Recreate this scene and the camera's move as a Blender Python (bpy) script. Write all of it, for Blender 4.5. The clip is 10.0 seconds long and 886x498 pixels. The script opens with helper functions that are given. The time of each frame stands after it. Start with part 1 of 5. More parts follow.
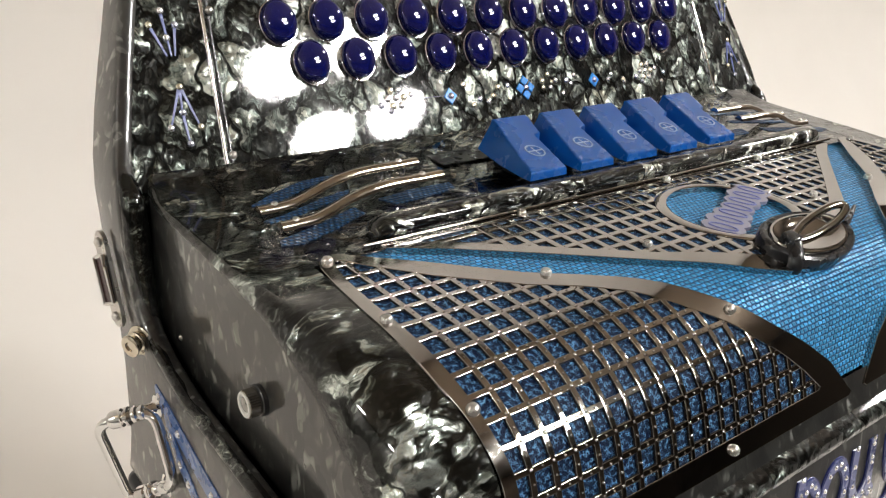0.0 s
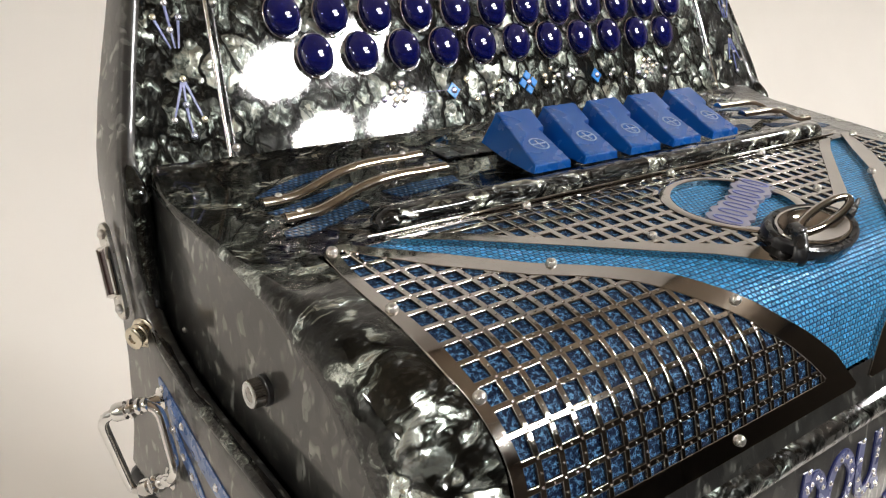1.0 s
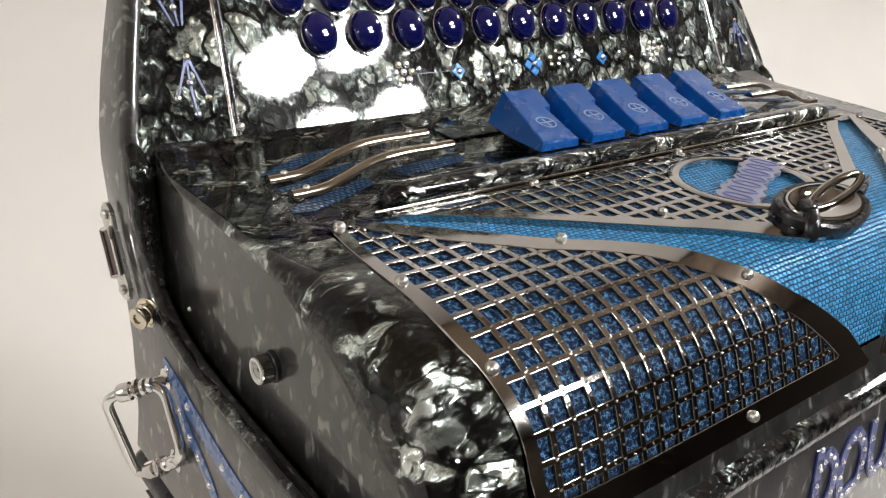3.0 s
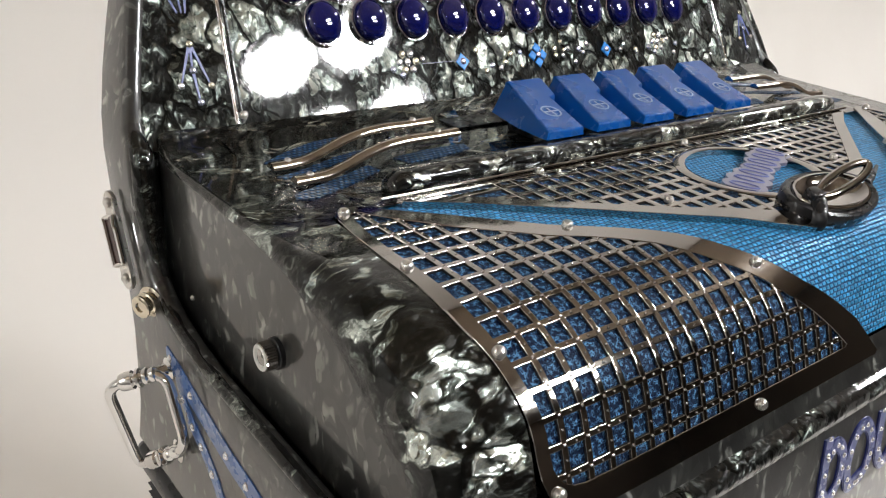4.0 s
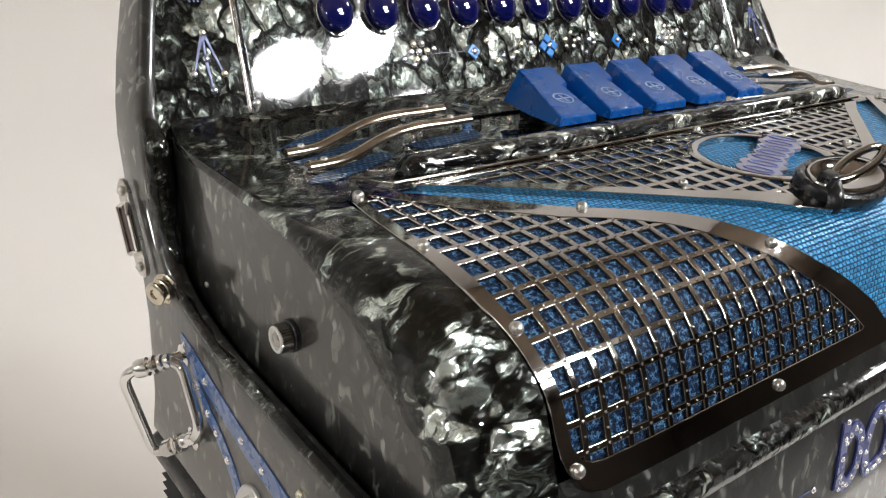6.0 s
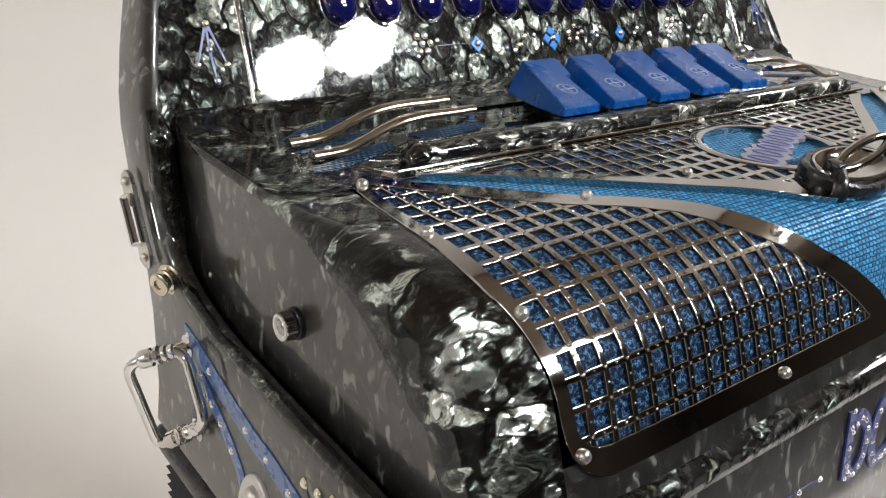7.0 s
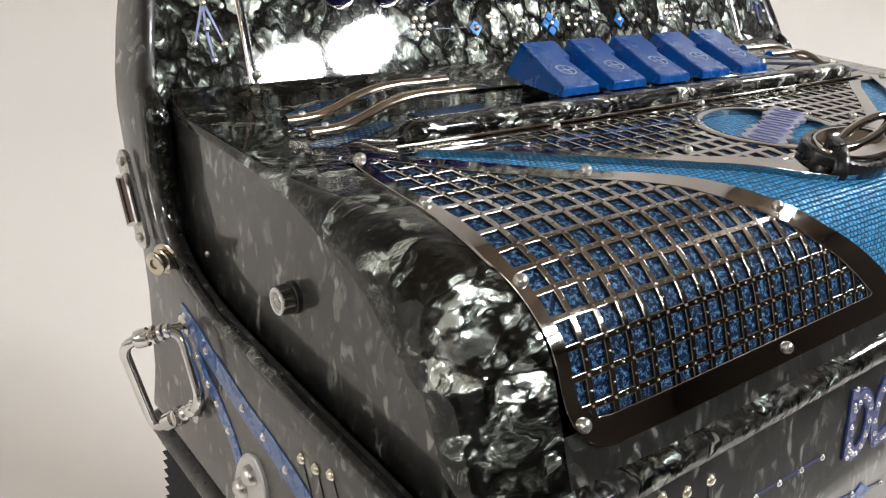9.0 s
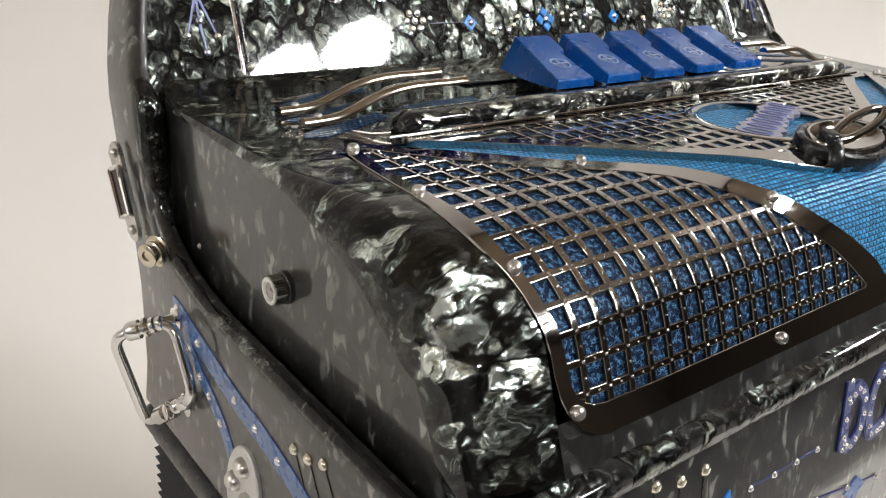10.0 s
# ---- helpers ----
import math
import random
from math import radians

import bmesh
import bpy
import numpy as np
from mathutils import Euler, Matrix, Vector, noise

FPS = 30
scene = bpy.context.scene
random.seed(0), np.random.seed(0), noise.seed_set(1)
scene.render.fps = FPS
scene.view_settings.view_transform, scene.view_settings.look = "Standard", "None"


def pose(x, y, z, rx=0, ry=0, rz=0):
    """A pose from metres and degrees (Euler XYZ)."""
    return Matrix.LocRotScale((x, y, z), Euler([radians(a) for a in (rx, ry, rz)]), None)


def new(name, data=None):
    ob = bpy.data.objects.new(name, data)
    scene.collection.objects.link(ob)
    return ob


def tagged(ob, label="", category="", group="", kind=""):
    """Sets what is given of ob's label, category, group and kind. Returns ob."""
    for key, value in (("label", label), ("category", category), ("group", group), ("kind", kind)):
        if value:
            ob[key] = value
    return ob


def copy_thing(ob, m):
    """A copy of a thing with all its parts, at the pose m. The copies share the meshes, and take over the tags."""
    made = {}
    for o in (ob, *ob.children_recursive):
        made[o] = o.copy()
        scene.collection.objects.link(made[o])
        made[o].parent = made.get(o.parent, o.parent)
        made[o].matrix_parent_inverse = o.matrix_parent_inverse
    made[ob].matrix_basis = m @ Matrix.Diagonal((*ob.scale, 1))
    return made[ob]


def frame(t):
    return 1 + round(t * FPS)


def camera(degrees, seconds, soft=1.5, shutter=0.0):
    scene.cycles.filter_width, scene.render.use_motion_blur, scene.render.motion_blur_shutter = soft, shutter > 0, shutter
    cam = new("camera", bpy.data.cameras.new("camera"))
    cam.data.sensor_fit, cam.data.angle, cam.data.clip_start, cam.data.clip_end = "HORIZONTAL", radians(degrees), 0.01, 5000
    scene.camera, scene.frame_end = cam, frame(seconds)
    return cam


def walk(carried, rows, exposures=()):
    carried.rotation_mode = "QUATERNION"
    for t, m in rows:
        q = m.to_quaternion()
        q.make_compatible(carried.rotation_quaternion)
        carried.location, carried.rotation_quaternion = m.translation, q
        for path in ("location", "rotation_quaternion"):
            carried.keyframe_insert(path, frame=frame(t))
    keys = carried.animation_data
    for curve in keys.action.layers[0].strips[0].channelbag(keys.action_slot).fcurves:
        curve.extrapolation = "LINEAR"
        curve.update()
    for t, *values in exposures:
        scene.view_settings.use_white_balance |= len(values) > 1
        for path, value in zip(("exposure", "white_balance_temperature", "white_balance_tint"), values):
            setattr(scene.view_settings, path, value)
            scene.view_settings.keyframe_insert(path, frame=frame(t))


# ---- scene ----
from mathutils.geometry import tessellate_polygon

# Modelling unit: the buttons stand 4.05 units apart, 17 mm in all. Accordion origin: the foot of the fingerboard.
U = 0.0042
TABLE = 0.75
BASE = TABLE + 92 * U

cam = camera(55.4, 10.0, soft=1.2)
ROWS = [
    (0.0, 0.0, 0.0, 0.0, 67.96, 81.55, 21.54),
    (0.5, -0.0524, 0.0028, 0.0156, 67.95, 81.68, 21.56),
    (1.0, -0.0976, 0.0013, 0.0163, 67.99, 81.77, 21.58),
    (1.5, -0.1421, 0.0101, 0.0425, 68.03, 81.73, 21.62),
    (2.0, -0.1825, 0.0137, 0.055, 68.16, 81.8, 21.72),
    (2.5, -0.2206, 0.0146, 0.0622, 68.24, 81.81, 21.72),
    (3.0, -0.2737, 0.025, 0.0918, 68.26, 81.75, 21.68),
    (4.5, -0.4185, 0.0547, 0.1422, 68.25, 81.84, 21.55),
    (5.0, -0.4567, 0.0548, 0.1377, 68.32, 81.89, 21.46),
    (6.5, -0.5918, 0.0733, 0.1411, 68.83, 82.54, 21.03),
    (7.0, -0.6358, 0.0873, 0.1429, 68.87, 82.55, 20.99),
    (7.5, -0.6808, 0.1022, 0.1428, 68.93, 82.63, 20.95),
    (8.0, -0.7292, 0.1211, 0.1531, 68.97, 82.73, 20.94),
    (8.5, -0.7779, 0.143, 0.1532, 68.98, 82.84, 20.97),
    (9.0, -0.8296, 0.1747, 0.1659, 68.93, 82.94, 21.07),
    (9.5, -0.8765, 0.2028, 0.1658, 68.9, 83.11, 21.2),
    (10.0, -0.9178, 0.2273, 0.1775, 68.87, 83.25, 21.38),
]
START = pose(-23.3617 * U, -51.7802 * U, BASE + 20.0842 * U, -127.75083, -61.357943, 17.263903)
walk(cam, [(t, START @ pose(8 * U * x, 8 * U * y, 8 * U * z, 90 + pitch, roll, yaw)) for t, x, y, z, yaw, pitch, roll in ROWS],
     exposures=[(0.0, -0.18, 6600, 10), (3.0, -0.22, 6350, 10), (8.5, -0.28, 6250, 10), (10.0, -0.27, 6350, 10)])

# ---- light ----
ROOM = (-3.6, 4.2, -4.2, 1.2, 2.9)          # x0, x1, y0, y1, height
LAMP_POWER = 185.0                            # emission strength of the diffusers
world = bpy.data.worlds.new("room_air")
scene.world = world
world.use_nodes = True
world.node_tree.nodes["Background"].inputs[0].default_value = (0.9, 0.93, 1.0, 1)
world.node_tree.nodes["Background"].inputs[1].default_value = 0.05


# ---- materials ----
def material(name, base=(0.5, 0.5, 0.5), rough=0.5, metal=0.0, coat=0.0, coat_rough=0.03):
    m = bpy.data.materials.new(name)
    m.use_nodes = True
    b = m.node_tree.nodes["Principled BSDF"]
    b.inputs["Base Color"].default_value = (*base, 1)
    b.inputs["Roughness"].default_value = rough
    b.inputs["Metallic"].default_value = metal
    b.inputs["Coat Weight"].default_value = coat
    b.inputs["Coat Roughness"].default_value = coat_rough
    return m


def node(m, kind, **inputs):
    n = m.node_tree.nodes.new(kind)
    for key, value in inputs.items():
        n.inputs[key.replace("_", " ")].default_value = value
    return n


def join(m, a, b):
    m.node_tree.links.new(a, b)


def coords(m):
    return node(m, "ShaderNodeTexCoord").outputs["Object"]


def math_node(m, op, a, b=None):
    n = m.node_tree.nodes.new("ShaderNodeMath")
    n.operation = op
    for i, v in enumerate((a, b)):
        if v is None:
            continue
        if isinstance(v, (int, float)):
            n.inputs[i].default_value = v
        else:
            join(m, v, n.inputs[i])
    return n.outputs[0]


def ramp(m, source, stops):
    n = m.node_tree.nodes.new("ShaderNodeValToRGB")
    e = n.color_ramp.elements
    while len(e) < len(stops):
        e.new(0.5)
    for k, (at, c) in zip(e, stops):
        k.position, k.color = at, (*c, 1)
    join(m, source, n.inputs[0])
    return n.outputs[0]


def bump(m, height, strength, distance, socket="Normal"):
    n = node(m, "ShaderNodeBump", Strength=strength, Distance=distance)
    join(m, height, n.inputs["Height"])
    join(m, n.outputs[0], m.node_tree.nodes["Principled BSDF"].inputs[socket])


def speckle(m, scale, low, high, target="Roughness"):
    """Fine wear and smudges in the gloss."""
    n = node(m, "ShaderNodeTexNoise", Scale=scale, Detail=4.0)
    join(m, coords(m), n.inputs["Vector"])
    r = node(m, "ShaderNodeMapRange", From_Min=0.3, From_Max=0.7, To_Min=low, To_Max=high)
    join(m, n.outputs["Fac"], r.inputs["Value"])
    join(m, r.outputs[0], m.node_tree.nodes["Principled BSDF"].inputs[target])


def pearloid(name, size=1.0, light=(0.62, 0.64, 0.58), dark=0.0, relief=1.0, folds=True, metal=0.9, ground=(0.004, 0.005, 0.005), skin_rough=0.015, stretch=(1, 1, 1), rough=0.27, warp=1.0):
    """Black pearl celluloid: crumpled bright and dark flakes under a clear polished skin."""
    m = material(name, rough=rough, metal=metal, coat=1.0, coat_rough=skin_rough)
    b = m.node_tree.nodes["Principled BSDF"]
    lay = node(m, "ShaderNodeMapping", Scale=stretch)
    join(m, coords(m), lay.inputs["Vector"])
    at = lay.outputs[0]
    drift = node(m, "ShaderNodeTexNoise", Scale=85.0 * size, Detail=2.0, Roughness=0.5)
    join(m, at, drift.inputs["Vector"])
    shift = m.node_tree.nodes.new("ShaderNodeVectorMath")
    shift.operation = "MULTIPLY_ADD"
    join(m, drift.outputs["Color"], shift.inputs[0])
    shift.inputs[1].default_value = ((0.026 if folds else 0.012) * warp / size,) * 3
    join(m, at, shift.inputs[2])
    flake = node(m, "ShaderNodeTexVoronoi", Scale=105.0 * size)
    join(m, shift.outputs[0], flake.inputs["Vector"])
    tone = node(m, "ShaderNodeSeparateColor")
    join(m, flake.outputs["Color"], tone.inputs[0])
    swirl = node(m, "ShaderNodeTexNoise", Scale=150.0 * size, Detail=2.0, Roughness=0.55, Distortion=1.2 * warp if folds else 0.3)
    join(m, shift.outputs[0], swirl.inputs["Vector"])
    value = math_node(m, "ADD", math_node(m, "MULTIPLY", tone.outputs[0], 0.40), math_node(m, "MULTIPLY", swirl.outputs["Fac"], 0.80))
    height = math_node(m, "ADD", math_node(m, "MULTIPLY", tone.outputs[1], 0.5), flake.outputs["Distance"])
    if folds:
        crease = node(m, "ShaderNodeTexNoise", Scale=95.0 * size, Detail=1.5, Roughness=0.5, Distortion=1.8 * warp)
        join(m, shift.outputs[0], crease.inputs["Vector"])
        ridge = math_node(m, "MINIMUM", math_node(m, "MULTIPLY", math_node(m, "ABSOLUTE", math_node(m, "SUBTRACT", crease.outputs["Fac"], 0.5)), 11.0), 1.0)
        value = math_node(m, "MULTIPLY", value, math_node(m, "ADD", math_node(m, "MULTIPLY", ridge, 0.5), 0.5))
        height = math_node(m, "ADD", math_node(m, "ADD", swirl.outputs["Fac"], math_node(m, "MULTIPLY", ridge, 0.35)), height)
    colour = ramp(m, value, [(0.48 + dark, ground), (0.57 + dark, tuple(c + 0.035 for c in ground)), (0.65 + dark, (0.22, 0.235, 0.205)), (0.77 + dark, light)])
    join(m, colour, b.inputs["Base Color"])
    bump(m, height, relief, 0.0034 / size)
    skin = node(m, "ShaderNodeTexNoise", Scale=130.0, Detail=2.0)
    join(m, at, skin.inputs["Vector"])
    bump(m, skin.outputs["Fac"], 0.04, 0.0006, "Coat Normal")
    return m


def dark_pearl(name, stretch):
    """The same celluloid where it is calm: a dark ground with long leaf-shaped flakes."""
    m = material(name, rough=0.40, metal=0.0, coat=1.0, coat_rough=0.02)
    b = m.node_tree.nodes["Principled BSDF"]
    lay = node(m, "ShaderNodeMapping", Scale=stretch)
    join(m, coords(m), lay.inputs["Vector"])
    drift = node(m, "ShaderNodeTexNoise", Scale=120.0, Detail=2.0)
    join(m, lay.outputs[0], drift.inputs["Vector"])
    shift = m.node_tree.nodes.new("ShaderNodeVectorMath")
    shift.operation = "MULTIPLY_ADD"
    join(m, drift.outputs["Color"], shift.inputs[0])
    shift.inputs[1].default_value = (0.013,) * 3
    join(m, lay.outputs[0], shift.inputs[2])
    flake = node(m, "ShaderNodeTexVoronoi", Scale=330.0)
    join(m, shift.outputs[0], flake.inputs["Vector"])
    tone = node(m, "ShaderNodeSeparateColor")
    join(m, flake.outputs["Color"], tone.inputs[0])
    cloud = node(m, "ShaderNodeTexNoise", Scale=60.0, Detail=3.0)
    join(m, lay.outputs[0], cloud.inputs["Vector"])
    leaf = node(m, "ShaderNodeTexVoronoi", Scale=430.0)
    tilt = node(m, "ShaderNodeMapping", Rotation=(0.5, 0.3, 0.4), Scale=(1.0, 0.9, 0.55))
    join(m, shift.outputs[0], tilt.inputs["Vector"])
    join(m, tilt.outputs[0], leaf.inputs["Vector"])
    pick = node(m, "ShaderNodeSeparateColor")
    join(m, leaf.outputs["Color"], pick.inputs[0])
    blade = node(m, "ShaderNodeMapRange", From_Min=0.60, From_Max=0.25, To_Min=0.0, To_Max=1.0)
    join(m, leaf.outputs["Distance"], blade.inputs["Value"])
    keep = node(m, "ShaderNodeMapRange", From_Min=0.30, From_Max=1.0, To_Min=0.0, To_Max=1.0)
    join(m, pick.outputs[0], keep.inputs["Value"])
    glint = math_node(m, "MULTIPLY", blade.outputs[0], keep.outputs[0])
    value = math_node(m, "ADD", math_node(m, "ADD", math_node(m, "MULTIPLY", tone.outputs[0], 0.28), math_node(m, "MULTIPLY", cloud.outputs["Fac"], 0.50)), math_node(m, "MULTIPLY", glint, 0.36))
    colour = ramp(m, value, [(0.26, (0.008, 0.008, 0.0075)), (0.42, (0.013, 0.013, 0.012)), (0.56, (0.032, 0.033, 0.029)), (0.84, (0.25, 0.255, 0.235))])
    join(m, colour, b.inputs["Base Color"])
    bump(m, tone.outputs[1], 0.35, 0.0006)
    skin = node(m, "ShaderNodeTexNoise", Scale=70.0, Detail=2.0)
    join(m, coords(m), skin.inputs["Vector"])
    bump(m, skin.outputs["Fac"], 0.05, 0.001, "Coat Normal")
    return m


def pebble_pearl(name, size, light, dark, swell, skin_rough=0.015, stretch=(1, 1, 1), rough=0.30, tilt=0.6, move=(0, 0, 0), lamp_glints=()):
    """Black pearl celluloid crumpled into swelling pebbles with black creases between."""
    m = material(name, rough=rough, metal=0.9, coat=1.0, coat_rough=skin_rough)
    b = m.node_tree.nodes["Principled BSDF"]
    lay = node(m, "ShaderNodeMapping", Scale=stretch, Location=move)
    join(m, coords(m), lay.inputs["Vector"])
    drift = node(m, "ShaderNodeTexNoise", Scale=120.0 * size, Detail=2.5)
    join(m, lay.outputs[0], drift.inputs["Vector"])
    shift = m.node_tree.nodes.new("ShaderNodeVectorMath")
    shift.operation = "MULTIPLY_ADD"
    join(m, drift.outputs["Color"], shift.inputs[0])
    shift.inputs[1].default_value = (0.011 / size,) * 3
    join(m, lay.outputs[0], shift.inputs[2])
    lumps = []
    for scale, share in ((80.0, 1.0), (190.0, 0.4)):
        cell = node(m, "ShaderNodeTexVoronoi", Scale=scale * size)
        rim = node(m, "ShaderNodeTexVoronoi", Scale=scale * size)
        rim.feature = "DISTANCE_TO_EDGE"
        for v in (cell, rim):
            join(m, shift.outputs[0], v.inputs["Vector"])
        pick = node(m, "ShaderNodeSeparateColor")
        join(m, cell.outputs["Color"], pick.inputs[0])
        round_off = math_node(m, "MULTIPLY", math_node(m, "MULTIPLY", cell.outputs["Distance"], cell.outputs["Distance"]), -swell * share / (scale * size))
        vec = []
        for op, a, c in (("SUBTRACT", shift.outputs[0], cell.outputs["Position"]), ("SUBTRACT", cell.outputs["Color"], None), ("DOT_PRODUCT", None, None)):
            v = m.node_tree.nodes.new("ShaderNodeVectorMath")
            v.operation = op
            v.inputs[1].default_value = (0.5, 0.5, 0.5)
            for k, source in enumerate((a, c) if op == "SUBTRACT" else (vec[0].outputs[0], vec[1].outputs[0])):
                if source is not None:
                    join(m, source, v.inputs[k])
            vec.append(v)
        round_off = math_node(m, "ADD", round_off, math_node(m, "MULTIPLY", vec[2].outputs["Value"], tilt * share))
        lumps.append((round_off, rim.outputs["Distance"], pick.outputs[0]))
    swirl = node(m, "ShaderNodeTexNoise", Scale=230.0 * size, Detail=3.0, Distortion=2.2)
    join(m, shift.outputs[0], swirl.inputs["Vector"])
    value = math_node(m, "ADD", math_node(m, "MULTIPLY", lumps[0][2], 0.30), math_node(m, "ADD", math_node(m, "MULTIPLY", lumps[1][2], 0.22), math_node(m, "MULTIPLY", swirl.outputs["Fac"], 0.60)))
    crease = math_node(m, "MINIMUM", math_node(m, "ADD", math_node(m, "MULTIPLY", lumps[0][1], 7.0), 0.35), 1.0)
    value = math_node(m, "MULTIPLY", value, crease)
    relief = math_node(m, "ADD", math_node(m, "ADD", lumps[0][0], lumps[1][0]), math_node(m, "MULTIPLY", swirl.outputs["Fac"], 0.0011 / size * swell))
    # spots where flakes lie at another slant, with the lamp highlight painted into colour
    for centre, radius, slant in lamp_glints:
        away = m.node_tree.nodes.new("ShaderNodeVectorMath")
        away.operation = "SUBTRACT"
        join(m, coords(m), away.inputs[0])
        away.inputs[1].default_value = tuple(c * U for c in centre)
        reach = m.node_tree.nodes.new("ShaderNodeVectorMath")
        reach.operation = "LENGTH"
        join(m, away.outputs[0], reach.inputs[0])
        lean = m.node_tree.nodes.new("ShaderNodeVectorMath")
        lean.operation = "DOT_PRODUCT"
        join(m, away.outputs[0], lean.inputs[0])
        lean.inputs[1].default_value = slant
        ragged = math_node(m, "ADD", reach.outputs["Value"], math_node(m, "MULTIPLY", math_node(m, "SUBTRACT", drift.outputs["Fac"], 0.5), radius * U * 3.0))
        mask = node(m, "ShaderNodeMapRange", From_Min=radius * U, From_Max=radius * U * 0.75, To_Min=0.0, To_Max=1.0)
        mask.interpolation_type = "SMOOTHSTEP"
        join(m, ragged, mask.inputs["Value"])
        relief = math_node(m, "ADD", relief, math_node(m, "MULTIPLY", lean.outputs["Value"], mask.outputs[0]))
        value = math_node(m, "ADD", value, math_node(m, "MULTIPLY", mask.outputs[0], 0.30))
    colour = ramp(m, value, [(0.36 + dark, (0.010, 0.011, 0.010)), (0.47 + dark, (0.038, 0.042, 0.037)), (0.565 + dark, (0.185, 0.218, 0.195)), (0.70 + dark, light)])
    join(m, colour, b.inputs["Base Color"])
    bump(m, relief, 1.0, 1.0)
    skin = node(m, "ShaderNodeTexNoise", Scale=130.0, Detail=2.0)
    join(m, coords(m), skin.inputs["Vector"])
    bump(m, skin.outputs["Fac"], 0.04, 0.0006, "Coat Normal")
    return m


# two fixed spots on the hood end carry the painted highlight
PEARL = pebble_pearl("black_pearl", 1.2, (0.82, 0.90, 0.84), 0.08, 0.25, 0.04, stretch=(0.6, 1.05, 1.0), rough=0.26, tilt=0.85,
                     lamp_glints=(((-4.1, -29.3, -3.7), 2.1, (-0.40, 0.36, -0.05)), ((-3.5, -31.3, -5.2), 1.2, (-0.30, 0.08, -0.10))))
PEARL_FRONT = pebble_pearl("black_pearl_front", 1.0, (0.62, 0.64, 0.57), 0.13, 0.3, 0.05)
PEARL_FRONT.node_tree.nodes["Principled BSDF"].inputs["Coat Weight"].default_value = 0.5
PEARL_RIM = pebble_pearl("black_pearl_rim", 1.5, (0.85, 0.87, 0.78), 0.22, 0.3, 0.01, rough=0.2, tilt=1.0)
PEARL_BOARD = pebble_pearl("black_pearl_board", 1.35, (0.55, 0.58, 0.51), 0.03, 0.45, 0.04, rough=0.36, stretch=(1.0, 0.8, 0.8))
PEARL_EDGE = pearloid("black_pearl_deck", 1.15, (0.55, 0.57, 0.51), -0.015, 0.5, stretch=(0.7, 1.1, 1.1), skin_rough=0.02, warp=0.7)
PEARL_END = dark_pearl("black_pearl_end", (1.0, 0.85, 0.62))
SATIN = material("satin_steel", (0.74, 0.72, 0.68), 0.34, 1.0)
speckle(SATIN, 600, 0.24, 0.40)
PLATE = material("pale_satin_plate", (0.72, 0.71, 0.69), 0.5, 0.5)
speckle(PLATE, 400, 0.42, 0.58)
# chrome of the loop bar, its brownish red reflection put into the colour
RED_REFLECTION = material("red_chrome_reflection", (0.055, 0.022, 0.022), 0.18, coat=0.6)
CHROME = material("dark_chrome", (0.47, 0.45, 0.425), 0.07, 1.0)
speckle(CHROME, 500, 0.03, 0.10)
cn = node(CHROME, "ShaderNodeTexNoise", Scale=60.0, Detail=1.0)
join(CHROME, coords(CHROME), cn.inputs["Vector"])
bump(CHROME, cn.outputs["Fac"], 0.20, 0.0012)
# darker than the bars: shade in the grille holes put into the edge colour
SHADED_EDGE = material("shaded_cut_steel_edge", (0.045, 0.042, 0.04), 0.35, 0.7)
speckle(SHADED_EDGE, 500, 0.3, 0.45)
BRIGHT = material("bright_chrome", (0.82, 0.81, 0.79), 0.07, 1.0)
speckle(BRIGHT, 700, 0.04, 0.12)
BRASS = material("nickel_brass", (0.74, 0.68, 0.55), 0.1, 1.0)
BLACK = material("black_plastic", (0.011, 0.011, 0.012), 0.3, coat=0.15)
speckle(BLACK, 300, 0.2, 0.4)
KEY_BLUE = material("blue_key_plastic", (0.001, 0.072, 0.31), 0.3, coat=0.25, coat_rough=0.12)
speckle(KEY_BLUE, 90, 0.24, 0.30)
KEY_BLUE.node_tree.nodes["Principled BSDF"].inputs["Specular IOR Level"].default_value = 0.45
BUTTON_BLUE = material("blue_button_resin", (0.003, 0.005, 0.075), 0.06, coat=1.0, coat_rough=0.01)
INLAY = material("blue_inlay", (0.06, 0.14, 0.36), 0.25, coat=0.8)
speckle(INLAY, 400, 0.2, 0.4)
INLAY_DARK = material("violet_black_inlay", (0.03, 0.03, 0.10), 0.3, coat=0.5)
INLAY_EDGE = material("deep_blue_inlay_edge", (0.016, 0.024, 0.13), 0.3, coat=0.6)
INLAY_LIGHT = material("sky_blue_inlay", (0.03, 0.25, 0.72), 0.25, coat=0.8)
LAVENDER = material("lavender_enamel", (0.16, 0.19, 0.43), 0.3, coat=0.7)
PLAQUE_GREY = material("plaque_grey_enamel", (0.21, 0.21, 0.29), 0.35, coat=0.5)
LETTER = material("letter_enamel", (0.10, 0.115, 0.25), 0.3, coat=0.7)
speckle(LETTER, 300, 0.2, 0.4)
SILVER = material("silver_print", (0.36, 0.44, 0.58), 0.4, 0.2)
IVORY = material("ivory_washer", (0.75, 0.74, 0.70), 0.4)
speckle(IVORY, 300, 0.3, 0.5)
STONE = material("rhinestone", (0.95, 0.95, 0.97), 0.22, 0.8, coat=1.0)
STONE_WARM = material("rhinestone_iridescent", (0.93, 0.88, 0.70), 0.22, 0.8, coat=1.0)
STONE_VIOLET = material("rhinestone_violet", (0.70, 0.74, 0.92), 0.22, 0.8, coat=1.0)
LEATHER = material("black_bellows_leather", (0.018, 0.018, 0.02), 0.5)
speckle(LEATHER, 900, 0.4, 0.65)


